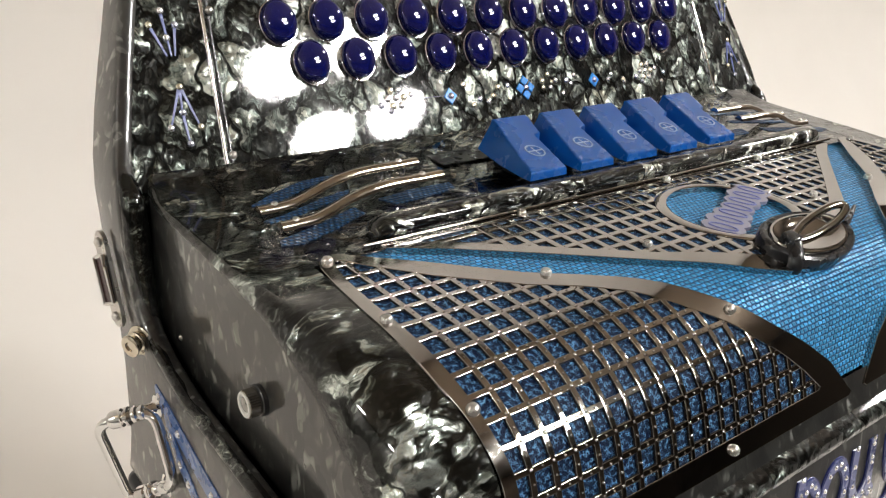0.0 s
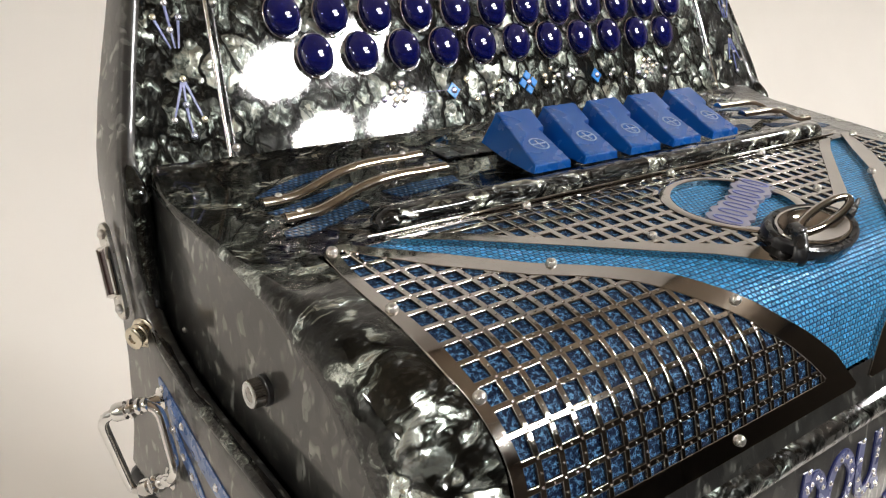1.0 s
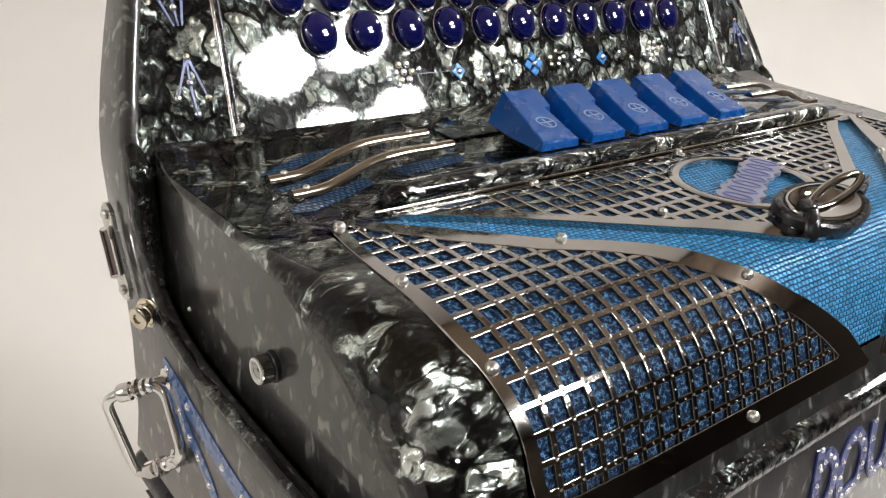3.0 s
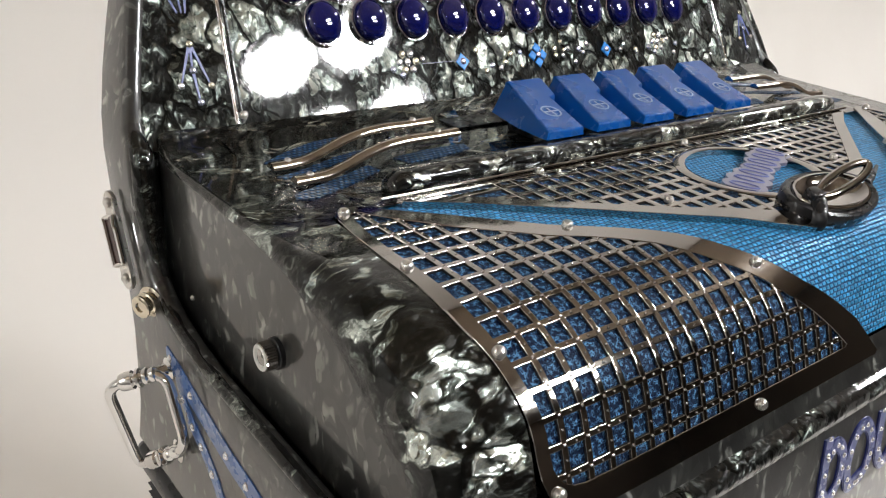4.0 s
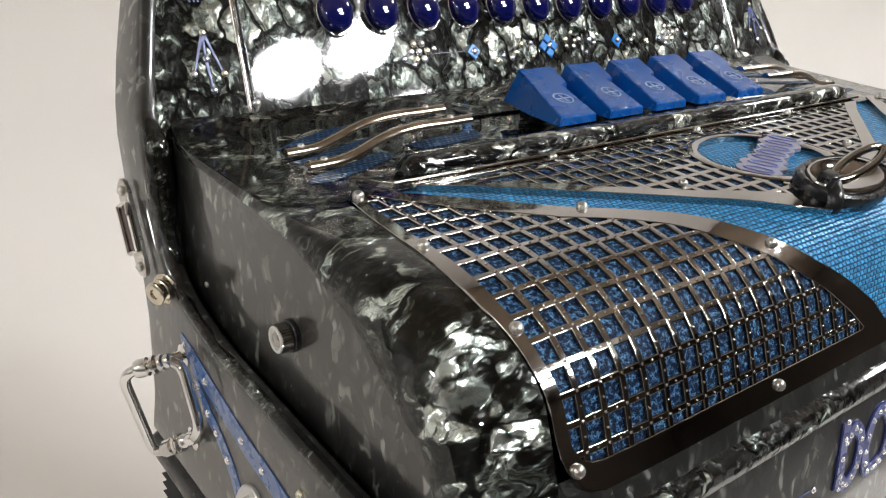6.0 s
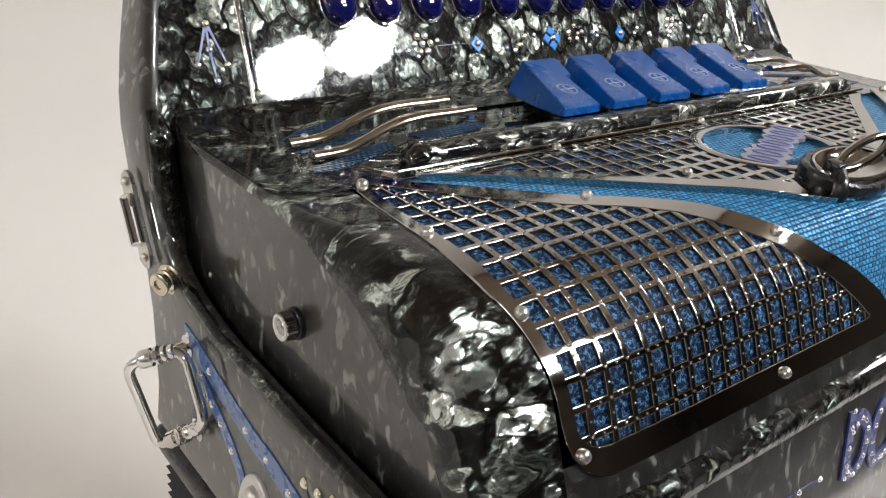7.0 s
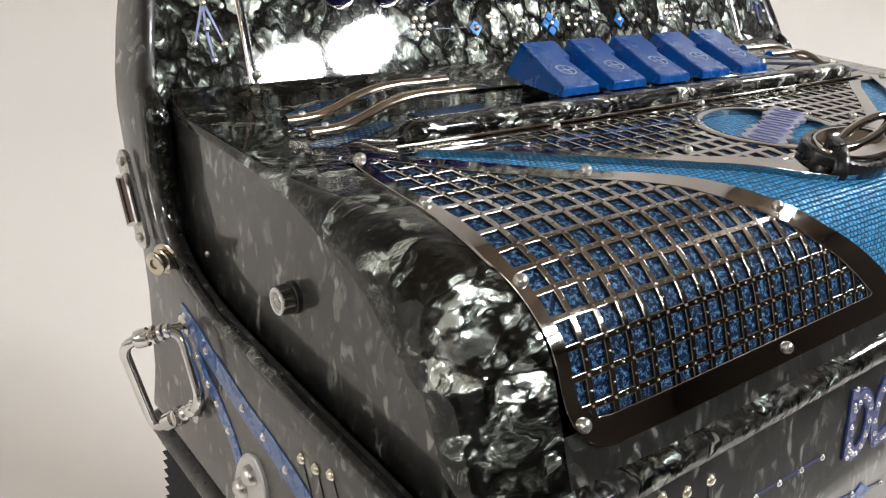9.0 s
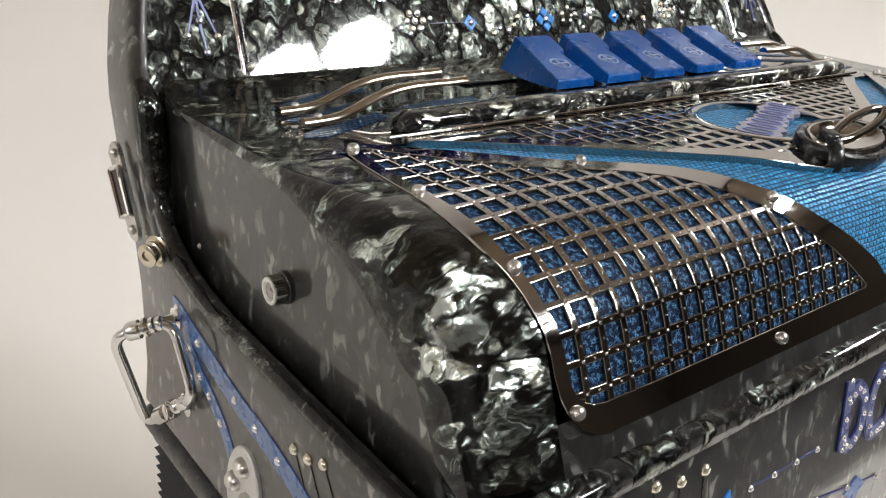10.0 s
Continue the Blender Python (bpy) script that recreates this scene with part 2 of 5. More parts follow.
def woven(name, dark, bright, length, row, stray=0.8, gap=0.22):
    """Cloth of short staggered shiny threads, raised over dark gaps."""
    m = material(name, bright, 0.34, 0.15)
    uv = node(m, "ShaderNodeTexCoord").outputs["UV"]
    wander = node(m, "ShaderNodeTexNoise", Scale=800.0, Detail=1.0)
    join(m, uv, wander.inputs["Vector"])
    shift = m.node_tree.nodes.new("ShaderNodeVectorMath")
    shift.operation = "MULTIPLY_ADD"
    join(m, wander.outputs["Color"], shift.inputs[0])
    shift.inputs[1].default_value = (row * stray,) * 3
    join(m, uv, shift.inputs[2])
    thread = node(m, "ShaderNodeTexBrick", Scale=1.0, Mortar_Size=row * gap, Mortar_Smooth=1.0, Brick_Width=length, Row_Height=row)
    thread.inputs["Color1"].default_value = (*bright, 1)
    thread.inputs["Color2"].default_value = (*(c * 0.55 for c in bright), 1)
    thread.inputs["Mortar"].default_value = (*dark, 1)
    join(m, shift.outputs[0], thread.inputs["Vector"])
    join(m, thread.outputs["Color"], m.node_tree.nodes["Principled BSDF"].inputs["Base Color"])
    bump(m, math_node(m, "SUBTRACT", 1.0, thread.outputs["Fac"]), 1.0, row * 0.32)
    return m


def open_knit(name, ground, thread, fine):
    """Glittering open mesh: crooked shiny threads over a dark ground."""
    m = material(name, ground, 0.55, 0.0)
    m.node_tree.nodes["Principled BSDF"].inputs["Specular IOR Level"].default_value = 0.12
    uv = node(m, "ShaderNodeTexCoord").outputs["UV"]
    wander = node(m, "ShaderNodeTexNoise", Scale=fine * 0.9, Detail=1.0)
    join(m, uv, wander.inputs["Vector"])
    shift = m.node_tree.nodes.new("ShaderNodeVectorMath")
    shift.operation = "MULTIPLY_ADD"
    join(m, wander.outputs["Color"], shift.inputs[0])
    shift.inputs[1].default_value = (0.7 / fine,) * 3
    join(m, uv, shift.inputs[2])
    cell = node(m, "ShaderNodeTexVoronoi", Scale=fine)
    cell.feature = "DISTANCE_TO_EDGE"
    join(m, shift.outputs[0], cell.inputs["Vector"])
    strand = node(m, "ShaderNodeMapRange", From_Min=0.20, From_Max=0.06, To_Min=0.0, To_Max=1.0)
    strand.interpolation_type = "SMOOTHSTEP"
    join(m, cell.outputs["Distance"], strand.inputs["Value"])
    patch = node(m, "ShaderNodeTexNoise", Scale=fine * 0.42, Detail=2.0)
    join(m, uv, patch.inputs["Vector"])
    shine = node(m, "ShaderNodeMapRange", From_Min=0.42, From_Max=0.64, To_Min=0.12, To_Max=1.0)
    join(m, patch.outputs["Fac"], shine.inputs["Value"])
    value = math_node(m, "MULTIPLY", strand.outputs[0], shine.outputs[0])
    mid = tuple(g + (t - g) * 0.13 for g, t in zip(ground, thread))
    join(m, ramp(m, value, [(0.0, ground), (0.35, mid), (0.9, thread)]), m.node_tree.nodes["Principled BSDF"].inputs["Base Color"])
    bump(m, strand.outputs[0], 0.8, 0.25 / fine)
    return m


CLOTH = woven("blue_speaker_cloth", (0.003, 0.045, 0.16), (0.06, 0.43, 0.82), 0.0018, 0.0014, 0.45, 0.27)
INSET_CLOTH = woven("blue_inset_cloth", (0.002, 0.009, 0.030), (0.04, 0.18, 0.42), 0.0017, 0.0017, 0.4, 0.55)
MESH = open_knit("navy_glitter_mesh", (0.001, 0.005, 0.026), (0.12, 0.30, 0.54), 2100.0)
PAPER = material("cream_backdrop_paper", (0.80, 0.76, 0.70), 0.85)
pn = node(PAPER, "ShaderNodeTexNoise", Scale=6.0, Detail=5.0)
join(PAPER, coords(PAPER), pn.inputs["Vector"])
join(PAPER, ramp(PAPER, pn.outputs["Fac"], [(0.3, (0.82, 0.785, 0.735)), (0.7, (0.85, 0.815, 0.765))]), PAPER.node_tree.nodes["Principled BSDF"].inputs["Base Color"])
bump(PAPER, pn.outputs["Fac"], 0.1, 0.01)
# brown of the ceiling reflected in the levers is put into the base colour
LEVER_CHROME = material("brown_lever_chrome", (0.60, 0.55, 0.48), 0.12, 1.0)
speckle(LEVER_CHROME, 500, 0.08, 0.2)
DARK_WALL = material("brown_wall_paint", (0.21, 0.165, 0.13), 0.85)
speckle(DARK_WALL, 30, 0.75, 0.95)
WALL = material("wall_paint", (0.62, 0.60, 0.56), 0.9)
speckle(WALL, 30, 0.8, 0.95)
CEILING = material("ceiling_paint", (0.52, 0.425, 0.33), 0.95)
speckle(CEILING, 30, 0.85, 0.98)
FLOOR = material("grey_floor", (0.22, 0.21, 0.20), 0.6)
speckle(FLOOR, 20, 0.45, 0.75)
TABLE_EDGE = material("table_laminate", (0.35, 0.33, 0.30), 0.5)
speckle(TABLE_EDGE, 60, 0.4, 0.6)
DARK_METAL = material("dark_lamp_metal", (0.06, 0.055, 0.05), 0.4, 0.6)
speckle(DARK_METAL, 60, 0.3, 0.5)
GLOW = material("lamp_diffuser", (0.9, 0.9, 0.9), 0.5)
GLOW.node_tree.nodes["Principled BSDF"].inputs["Emission Color"].default_value = (1.0, 0.985, 0.965, 1)
GLOW.node_tree.nodes["Principled BSDF"].inputs["Emission Strength"].default_value = LAMP_POWER


# ---- building blocks ----
def finish(bm, name, mat, angle=35):
    me = bpy.data.meshes.new(name)
    bmesh.ops.recalc_face_normals(bm, faces=bm.faces)
    for e in bm.edges:
        if len(e.link_faces) == 2:
            turn, areas = e.calc_face_angle(0.0), sorted(f.calc_area() for f in e.link_faces)
            e.smooth = not (turn > radians(angle) or (turn > 0.035 and areas[1] > 12 * areas[0]))
    bm.to_mesh(me)
    bm.free()
    me.materials.append(mat)
    me.polygons.foreach_set("use_smooth", [True] * len(me.polygons))
    return me


def place(name, me, parent, m=None, label=""):
    ob = new(name, me)
    ob.parent = parent
    if m is not None:
        ob.matrix_basis = m
    return tagged(ob, label)


def part(name, bm, mat, parent, label="", angle=35):
    """A bmesh in modelling units as one mesh object under a thing or a part."""
    bm.transform(Matrix.Scale(U, 4))
    return place(name, finish(bm, name, mat, angle), parent, None, label)


def unit_mesh(name, bm, mat, angle=35):
    bm.transform(Matrix.Scale(U, 4))
    return finish(bm, name, mat, angle)


def basis(origin, ax, ay, az):
    m = Matrix((ax, ay, az)).transposed().to_4x4()
    m.translation = Vector(origin) * U
    return m


def quad_strip(bm, rows, closed=False):
    """Faces between equal-length rows of vertices."""
    for a, b in zip(rows, rows[1:]):
        n = len(a)
        for i in range(n if closed else n - 1):
            j = (i + 1) % n
            bm.faces.new((a[i], a[j], b[j], b[i]))


def box(bm, x0, x1, y0, y1, z0, z1, bevel=0.0, seg=2):
    vs = [bm.verts.new((x, y, z)) for x in (x0, x1) for y in (y0, y1) for z in (z0, z1)]
    fs = [bm.faces.new([vs[i] for i in f]) for f in ((0, 1, 3, 2), (4, 6, 7, 5), (0, 4, 5, 1), (2, 3, 7, 6), (0, 2, 6, 4), (1, 5, 7, 3))]
    if bevel:
        es = {e for f in fs for e in f.edges}
        bmesh.ops.bevel(bm, geom=list(es), offset=bevel, segments=seg, profile=0.5, affect="EDGES")
    return bm


def tube(bm, pts, radius, sides=10, closed=False, flat=1.0):
    """A rod along points; flat squeezes it in its second direction."""
    pts = [Vector(p) for p in pts]
    n = len(pts)
    rows, up = [], None
    for i, p in enumerate(pts):
        d = (pts[(i + 1) % n] - pts[i - 1]) if closed else (pts[min(i + 1, n - 1)] - pts[max(i - 1, 0)])
        d.normalize()
        if up is None:
            up = d.orthogonal().normalized() if abs(d.z) > 0.95 else Vector((0, 0, 1))
        a = d.cross(up).normalized()
        up = a.cross(d).normalized()
        r = radius(i / max(n - 1, 1)) if callable(radius) else radius
        rows.append([bm.verts.new(p + a * (r * math.cos(k * math.tau / sides)) + up * (r * flat * math.sin(k * math.tau / sides))) for k in range(sides)])
    if closed:
        quad_strip(bm, rows + [rows[0]], True)
    else:
        quad_strip(bm, rows, True)
        bm.faces.new(rows[0])
        bm.faces.new(rows[-1])
    return bm


def smooth_path(pts, steps=6, closed=False):
    """Catmull-Rom through the points."""
    pts = [Vector(p) for p in pts]
    n, out = len(pts), []
    for i in range(n if closed else n - 1):
        if closed:
            a, b, c, d = (pts[(i + k) % n] for k in (-1, 0, 1, 2))
        else:
            a, b, c, d = pts[max(i - 1, 0)], pts[i], pts[i + 1], pts[min(i + 2, n - 1)]
        for k in range(steps):
            t = k / steps
            out.append(0.5 * ((2 * b) + (c - a) * t + (2 * a - 5 * b + 4 * c - d) * t * t + (3 * b - 3 * c + d - a) * t ** 3))
    if not closed:
        out.append(pts[-1])
    return out


def lathe(bm, profile, sides=20):
    """Turned about z; profile rows (radius, z)."""
    rows = [[bm.verts.new((r * math.cos(k * math.tau / sides), r * math.sin(k * math.tau / sides), z)) for k in range(sides)] for r, z in profile if r > 1e-6]
    quad_strip(bm, rows, True)
    for (r, z), row in ((profile[0], rows[0]), (profile[-1], rows[-1])):
        if r <= 1e-6:
            tip = bm.verts.new((0, 0, z))
            for k in range(sides):
                bm.faces.new((row[k], row[(k + 1) % sides], tip))
        else:
            bm.faces.new(row)
    return bm


def slab(bm, outline, put, thick, steps_bevel=0.0):
    """A closed outline of 2D points as a plate: put(a, b, h) gives the place, h = 0 the top and -thick the back."""
    levels = [(-thick, 0.0), (-steps_bevel, 0.0), (0.0, steps_bevel)] if steps_bevel else [(-thick, 0.0), (0.0, 0.0)]
    ctr = sum((Vector(p) for p in outline), Vector((0, 0))) / len(outline)
    rows = []
    for h, shrink in levels:
        row = []
        for p in outline:
            q = Vector(p)
            d = ctr - q
            if d.length > 1e-6:
                q = q + d.normalized() * shrink
            row.append(bm.verts.new(put(q.x, q.y, h)))
        rows.append(row)
    quad_strip(bm, rows, True)
    fill = [bm.faces.new(rows[-1]), bm.faces.new(rows[0])]
    bmesh.ops.triangulate(bm, faces=fill)
    return bm


def lay_uv(bm, spots):
    """UVs, in metres, from a table of vertex to surface place."""
    layer = bm.loops.layers.uv.new("weave")
    for f in bm.faces:
        for loop in f.loops:
            a, b = spots[loop.vert]
            loop[layer].uv = (a * U, b * U)


def offset_loop(pts, d):
    """A closed clockwise or anticlockwise outline moved inwards by d."""
    n = len(pts)
    area = sum(pts[i - 1][0] * pts[i][1] - pts[i][0] * pts[i - 1][1] for i in range(n))
    side, out = (1 if area > 0 else -1), []
    for i in range(n):
        a = (Vector(pts[i]) - Vector(pts[i - 1])).normalized()
        b = (Vector(pts[(i + 1) % n]) - Vector(pts[i])).normalized()
        na, nb = Vector((-a.y, a.x)) * side, Vector((-b.y, b.x)) * side
        m = na + nb
        out.append(tuple(Vector(pts[i]) + m * (d / max(1 + na.dot(nb), 0.4))))
    return out


# ---- the curved top of the body: a profile in y and z, swept along x ----
PROFILE = [Vector((y, z)) for y, z in ((1.0, 0.2), (0.0, -0.02), (-1.1, -0.42), (-3, -0.86), (-6, -0.95), (-14, -0.95), (-19, -0.95), (-22.4, -0.95), (-25, -1.0), (-27.2, -1.36), (-29.2, -2.1), (-30.8, -3.2), (-31.9, -4.43), (-32.6, -6.0), (-33.1, -7.3), (-33.6, -8.6), (-34.35, -10.4))]
DENSE = smooth_path(PROFILE, 8)
ARC = [0.0]
for _a, _b in zip(DENSE, DENSE[1:]):
    ARC.append(ARC[-1] + (_b - _a).length)
_zero = min(range(len(DENSE)), key=lambda i: abs(DENSE[i].x + 22.4) + (abs(DENSE[i].y + 0.95)))
ARC = [a - ARC[_zero] for a in ARC]
_TAN = [(DENSE[min(i + 1, len(DENSE) - 1)] - DENSE[max(i - 1, 0)]).normalized() for i in range(len(DENSE))]
ARC_MAX, ARC_MIN = ARC[-1], ARC[0]


def on_top(x, s, h=0.0):
    """The place at x, arc length s along the profile and height h above it."""
    y, z = np.interp(s, ARC, [p.x for p in DENSE]), np.interp(s, ARC, [p.y for p in DENSE])
    t = Vector((np.interp(s, ARC, [p.x for p in _TAN]), np.interp(s, ARC, [p.y for p in _TAN]))).normalized()
    if s > ARC_MAX:
        y, z = y + t.x * (s - ARC_MAX), z + t.y * (s - ARC_MAX)
    n = Vector((t.y, -t.x))
    if n.y < 0:
        n = -n
    near = min(x, 56.8 - x)                  # the hood droops a little towards its ends
    h -= 0.32 * min(max((6.0 - near) / 8, 0.0), 1.2) ** 2 * min(max(s / 5, 0.0), 1.0)
    return Vector((x, y + n.x * h, z + n.y * h))


def top_frame(x, s):
    p = on_top(x, s)
    n = (on_top(x, s, 1.0) - p).normalized()
    ax = Vector((1, 0, 0))
    return p, ax, n.cross(ax), n


# ---- the leaning fingerboard ----
LEAN_V, LEAN_N = Vector((0, 0.482, 0.876)), Vector((0, -0.876, 0.482))


def on_board(x, v, h=0.0):
    return Vector((x, 0, 0)) + LEAN_V * v + LEAN_N * h


def board_frame(x, v, h=0.0):
    return on_board(x, v, h), Vector((1, 0, 0)), LEAN_V, LEAN_N


# ---- the room ----
def wall_box(name, x0, x1, y0, y1, z0, z1, mat, label, category):
    bm = box(bmesh.new(), x0, x1, y0, y1, z0, z1)
    ob = new(name, finish(bm, name, mat))
    return tagged(ob, label, category, kind="structure")


rx0, rx1, ry0, ry1, rh = ROOM
wall_box("floor", rx0, rx1, ry0, ry1, -0.1, 0, FLOOR, "plain grey floor of the room", "floor")
wall_box("ceiling", rx0, rx1, ry0, ry1, rh, rh + 0.1, CEILING, "plain brownish ceiling of the room", "ceiling")
wall_box("wall_north", rx0 - 0.1, rx1 + 0.1, ry1, ry1 + 0.1, -0.1, rh + 0.1, WALL, "plain off-white painted wall", "wall")
wall_box("wall_south", rx0 - 0.1, rx1 + 0.1, ry0 - 0.1, ry0, -0.1, rh + 0.1, DARK_WALL, "plain brown painted wall", "wall")
wall_box("wall_west", rx0 - 0.1, rx0, ry0, ry1, -0.1, rh + 0.1, WALL, "plain off-white painted wall", "wall")
wall_box("wall_east", rx1, rx1 + 0.1, ry0, ry1, -0.1, rh + 0.1, DARK_WALL, "plain brown painted wall", "wall")


def make_table():
    t = tagged(new("table"), "long plain table under a cream paper sheet", "table")
    t.location = (0.3, 0.35, 0)
    top = box(bmesh.new(), -2.6, 3.2, -0.77, 0.8, TABLE - 0.035, TABLE - 0.003, 0.004)
    place("tabletop", finish(top, "tabletop", TABLE_EDGE), t)
    leg = finish(box(bmesh.new(), -0.03, 0.03, -0.03, 0.03, 0.0, TABLE - 0.036, 0.004), "leg", TABLE_EDGE)
    for x in (-2.5, 3.1):
        for y in (-0.7, 0.7):
            place("leg", leg, t, Matrix.Translation((x, y, 0)))


make_table()


def make_backdrop():
    """A sheet of paper that lies on the table and sweeps up the wall."""
    bm = bmesh.new()
    path = [(-0.40, TABLE), (-0.1, TABLE), (0.2, TABLE), (0.3, TABLE)]
    r, yc = 0.30, 0.42
    path += [(yc + r * math.sin(a), TABLE + r - r * math.cos(a)) for a in [radians(9 * k) for k in range(0, 11)]]
    path += [(0.72, 1.5), (0.72, 2.2), (0.72, 2.86)]
    rows = [[bm.verts.new((x, y, z)) for y, z in path] for x in (-2.25, -1.0, -0.3, 0.4, 1.2, 2.4, 3.4)]
    quad_strip(bm, rows)
    ob = new("backdrop", finish(bm, "backdrop", PAPER, 60))
    tagged(ob, "smooth cream paper backdrop sweeping up behind the accordion", "backdrop", kind="structure")


make_backdrop()


def make_pendant():
    """A lamp with four round heads that hangs from the ceiling on a stem."""
    cx, cy = PENDANT
    lamp = tagged(new("pendant_lamp"), "hanging lamp with four round glowing heads", "pendant lamp")
    lamp.location = (cx, cy, rh)
    drop = HEAD_Z - rh
    place("canopy", finish(lathe(bmesh.new(), [(0.075, 0.0), (0.075, -0.02), (0.05, -0.045), (0.012, -0.05)], 28), "canopy", SATIN), lamp)
    place("stem", finish(lathe(bmesh.new(), [(0.009, -0.045), (0.009, drop + 0.09), (0.028, drop + 0.08), (0.028, drop + 0.04), (0.012, drop + 0.03)], 16), "stem", SATIN), lamp)
    shade = finish(lathe(bmesh.new(), [(0.02, 0.055), (0.045, 0.045), (0.070, 0.018), (0.073, 0.0), (0.068, 0.002), (0.03, 0.03)], 40), "shade", DARK_METAL, 50)
    glow = finish(lathe(bmesh.new(), [(0.0, 0.004), (0.064, 0.004), (0.064, 0.0), (0.060, -0.013), (0.050, -0.024), (0.034, -0.032), (0.017, -0.037), (0.0, -0.039)], 40), "diffuser", GLOW, 80)
    for x, y in HEADS:
        dx, dy = x - cx, y - cy
        arm = bmesh.new()
        tube(arm, smooth_path([(0.02 * dx, 0.02 * dy, drop + 0.06), (0.5 * dx, 0.5 * dy, drop + 0.095), (0.95 * dx, 0.95 * dy, drop + 0.075), (dx, dy, drop + 0.05)], 5), 0.006, 8)
        place("arm", finish(arm, "arm", SATIN, 60), lamp)
        head = place("shade", shade, lamp, Matrix.Translation((dx, dy, drop)), "round dark metal shade")
        place("diffuser", glow, head, None, "glowing white diffuser")


PENDANT, HEAD_Z = (0.79, -0.93), 1.95
HEADS = ((0.627, -0.852), (0.767, -0.802), (0.793, -1.061), (0.96, -1.02))
make_pendant()


def make_lamps():
    """Unseen round lights on the ceiling further off, added as fill."""
    base = tagged(new("fill_light"), "unseen round white ceiling light added as fill", "ceiling light", "ceiling lights")
    hf = lathe(bmesh.new(), [(0.186, 0.0), (0.192, -0.006), (0.192, -0.026), (0.186, -0.03)], 40)
    place("frame", finish(hf, "frame", IVORY), base)
    df = lathe(bmesh.new(), [(0.157, -0.031), (0.157, -0.034), (0.153, -0.036)], 40)
    place("diffuser", finish(df, "diffuser", GLOW), base, None, "glowing white diffuser")
    base.matrix_basis = Matrix.Translation((*FILL_LIGHTS[0], rh))
    for x, y in FILL_LIGHTS[1:]:
        copy_thing(base, Matrix.Translation((x, y, rh)))


# first answers the glints on the left; the other two only brighten the paper
FILL_LIGHTS = ((-2.1, -2.5), (-3.2, 0.25), (3.0, -0.4))
make_lamps()

# ---- the accordion ----
accordion = tagged(new("accordion"), "black pearl button accordion with chrome grille standing on its bass side", "accordion")
accordion.location = (0, 0, BASE)
MID = 28.4                                   # the plane of symmetry along x


def mirror_x(x):
    return 2 * MID - x


def end_radius(s):
    return float(np.interp(s, (-23.4, -20, -15, -9, -5, 0, 4, 8, 12, 17), (0.35, 0.42, 0.45, 0.5, 0.9, 2.3, 3.6, 4.0, 3.3, 2.6)))


def make_cover():
    """The rounded pearl hood: two end pieces and the strip under the grille."""
    for flip in (False, True):
        bm = bmesh.new()
        ss = [ARC_MIN + (ARC_MAX - ARC_MIN) * i / 90 for i in range(91)]
        rows = []
        for k in range(15):
            b = k / 14 * math.pi / 2
            row = []
            for s in ss:
                r = end_radius(s)
                end = float(np.interp(s, (-23.4, -22.8, -22.0, -21.0, -19.8, -18.4, -17.0), (-4.4, -5.1, -5.5, -5.75, -5.9, -5.97, -6.0)))
                p = on_top(end + min(r * 1.1, 4.0) * (1 - math.cos(b)), s, -0.12 - r * (1 - math.sin(b)))
                row.append(p)
            rows.append(row)
        rows.append([on_top(-1.7, s, -0.12) for s in ss])
        rows.append([on_top(-1.7, s, -1.2) for s in ss])
        rows = [[bm.verts.new((mirror_x(p.x) if flip else p.x, p.y, p.z)) for p in row] for row in rows]
        quad_strip(bm, rows)
        # the flat end, hanging down behind the side plate
        flat = bmesh.new()
        hang = [[flat.verts.new(v.co) for v in rows[0]]]
        for low_z in (-4.0, -8.0, -13.0):
            hang.append([flat.verts.new((v.co.x, v.co.y, min(low_z, v.co.z - 0.02))) for v in hang[-1]])
        quad_strip(flat, hang)
        part("end_panel", flat, PEARL_END, accordion, "flat dark grey pearl end of the hood", 60)
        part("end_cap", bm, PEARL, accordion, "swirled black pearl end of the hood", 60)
    bm = bmesh.new()
    ss = [14.2 + (ARC_MAX + 0.8 - 14.2) * i / 10 for i in range(11)]
    quad_strip(bm, [[bm.verts.new(on_top(x, s, -0.14)) for s in ss] for x in np.linspace(-1.72, mirror_x(-1.72), 40)])
    part("front_strip", bm, PEARL_END, accordion, "glossy dark pearl strip under the grille", 60)
    bm = bmesh.new()
    ss = [ARC_MIN + (-7.2 - ARC_MIN) * i / 6 for i in range(7)]
    quad_strip(bm, [[bm.verts.new(on_top(x, s, -0.13)) for s in ss] for x in (-1.72, 20, 40, mirror_x(-1.72))])
    part("register_deck", bm, PEARL_EDGE, accordion, "glossy black pearl deck under the register keys", 60)


make_cover()


def make_cloth():
    bm = bmesh.new()
    ss = [-8.2 + (14.2 + 8.2) * i / 60 for i in range(61)]
    spots, rows = {}, []
    for x in np.linspace(-0.9, mirror_x(-0.9), 60):
        row = []
        for s in ss:
            v = bm.verts.new(on_top(x, s, -0.46))
            spots[v] = (float(x), s)
            row.append(v)
        rows.append(row)
    quad_strip(bm, rows)
    lay_uv(bm, spots)
    part("speaker_cloth", bm, CLOTH, accordion, "shiny woven blue speaker cloth", 60)


make_cloth()


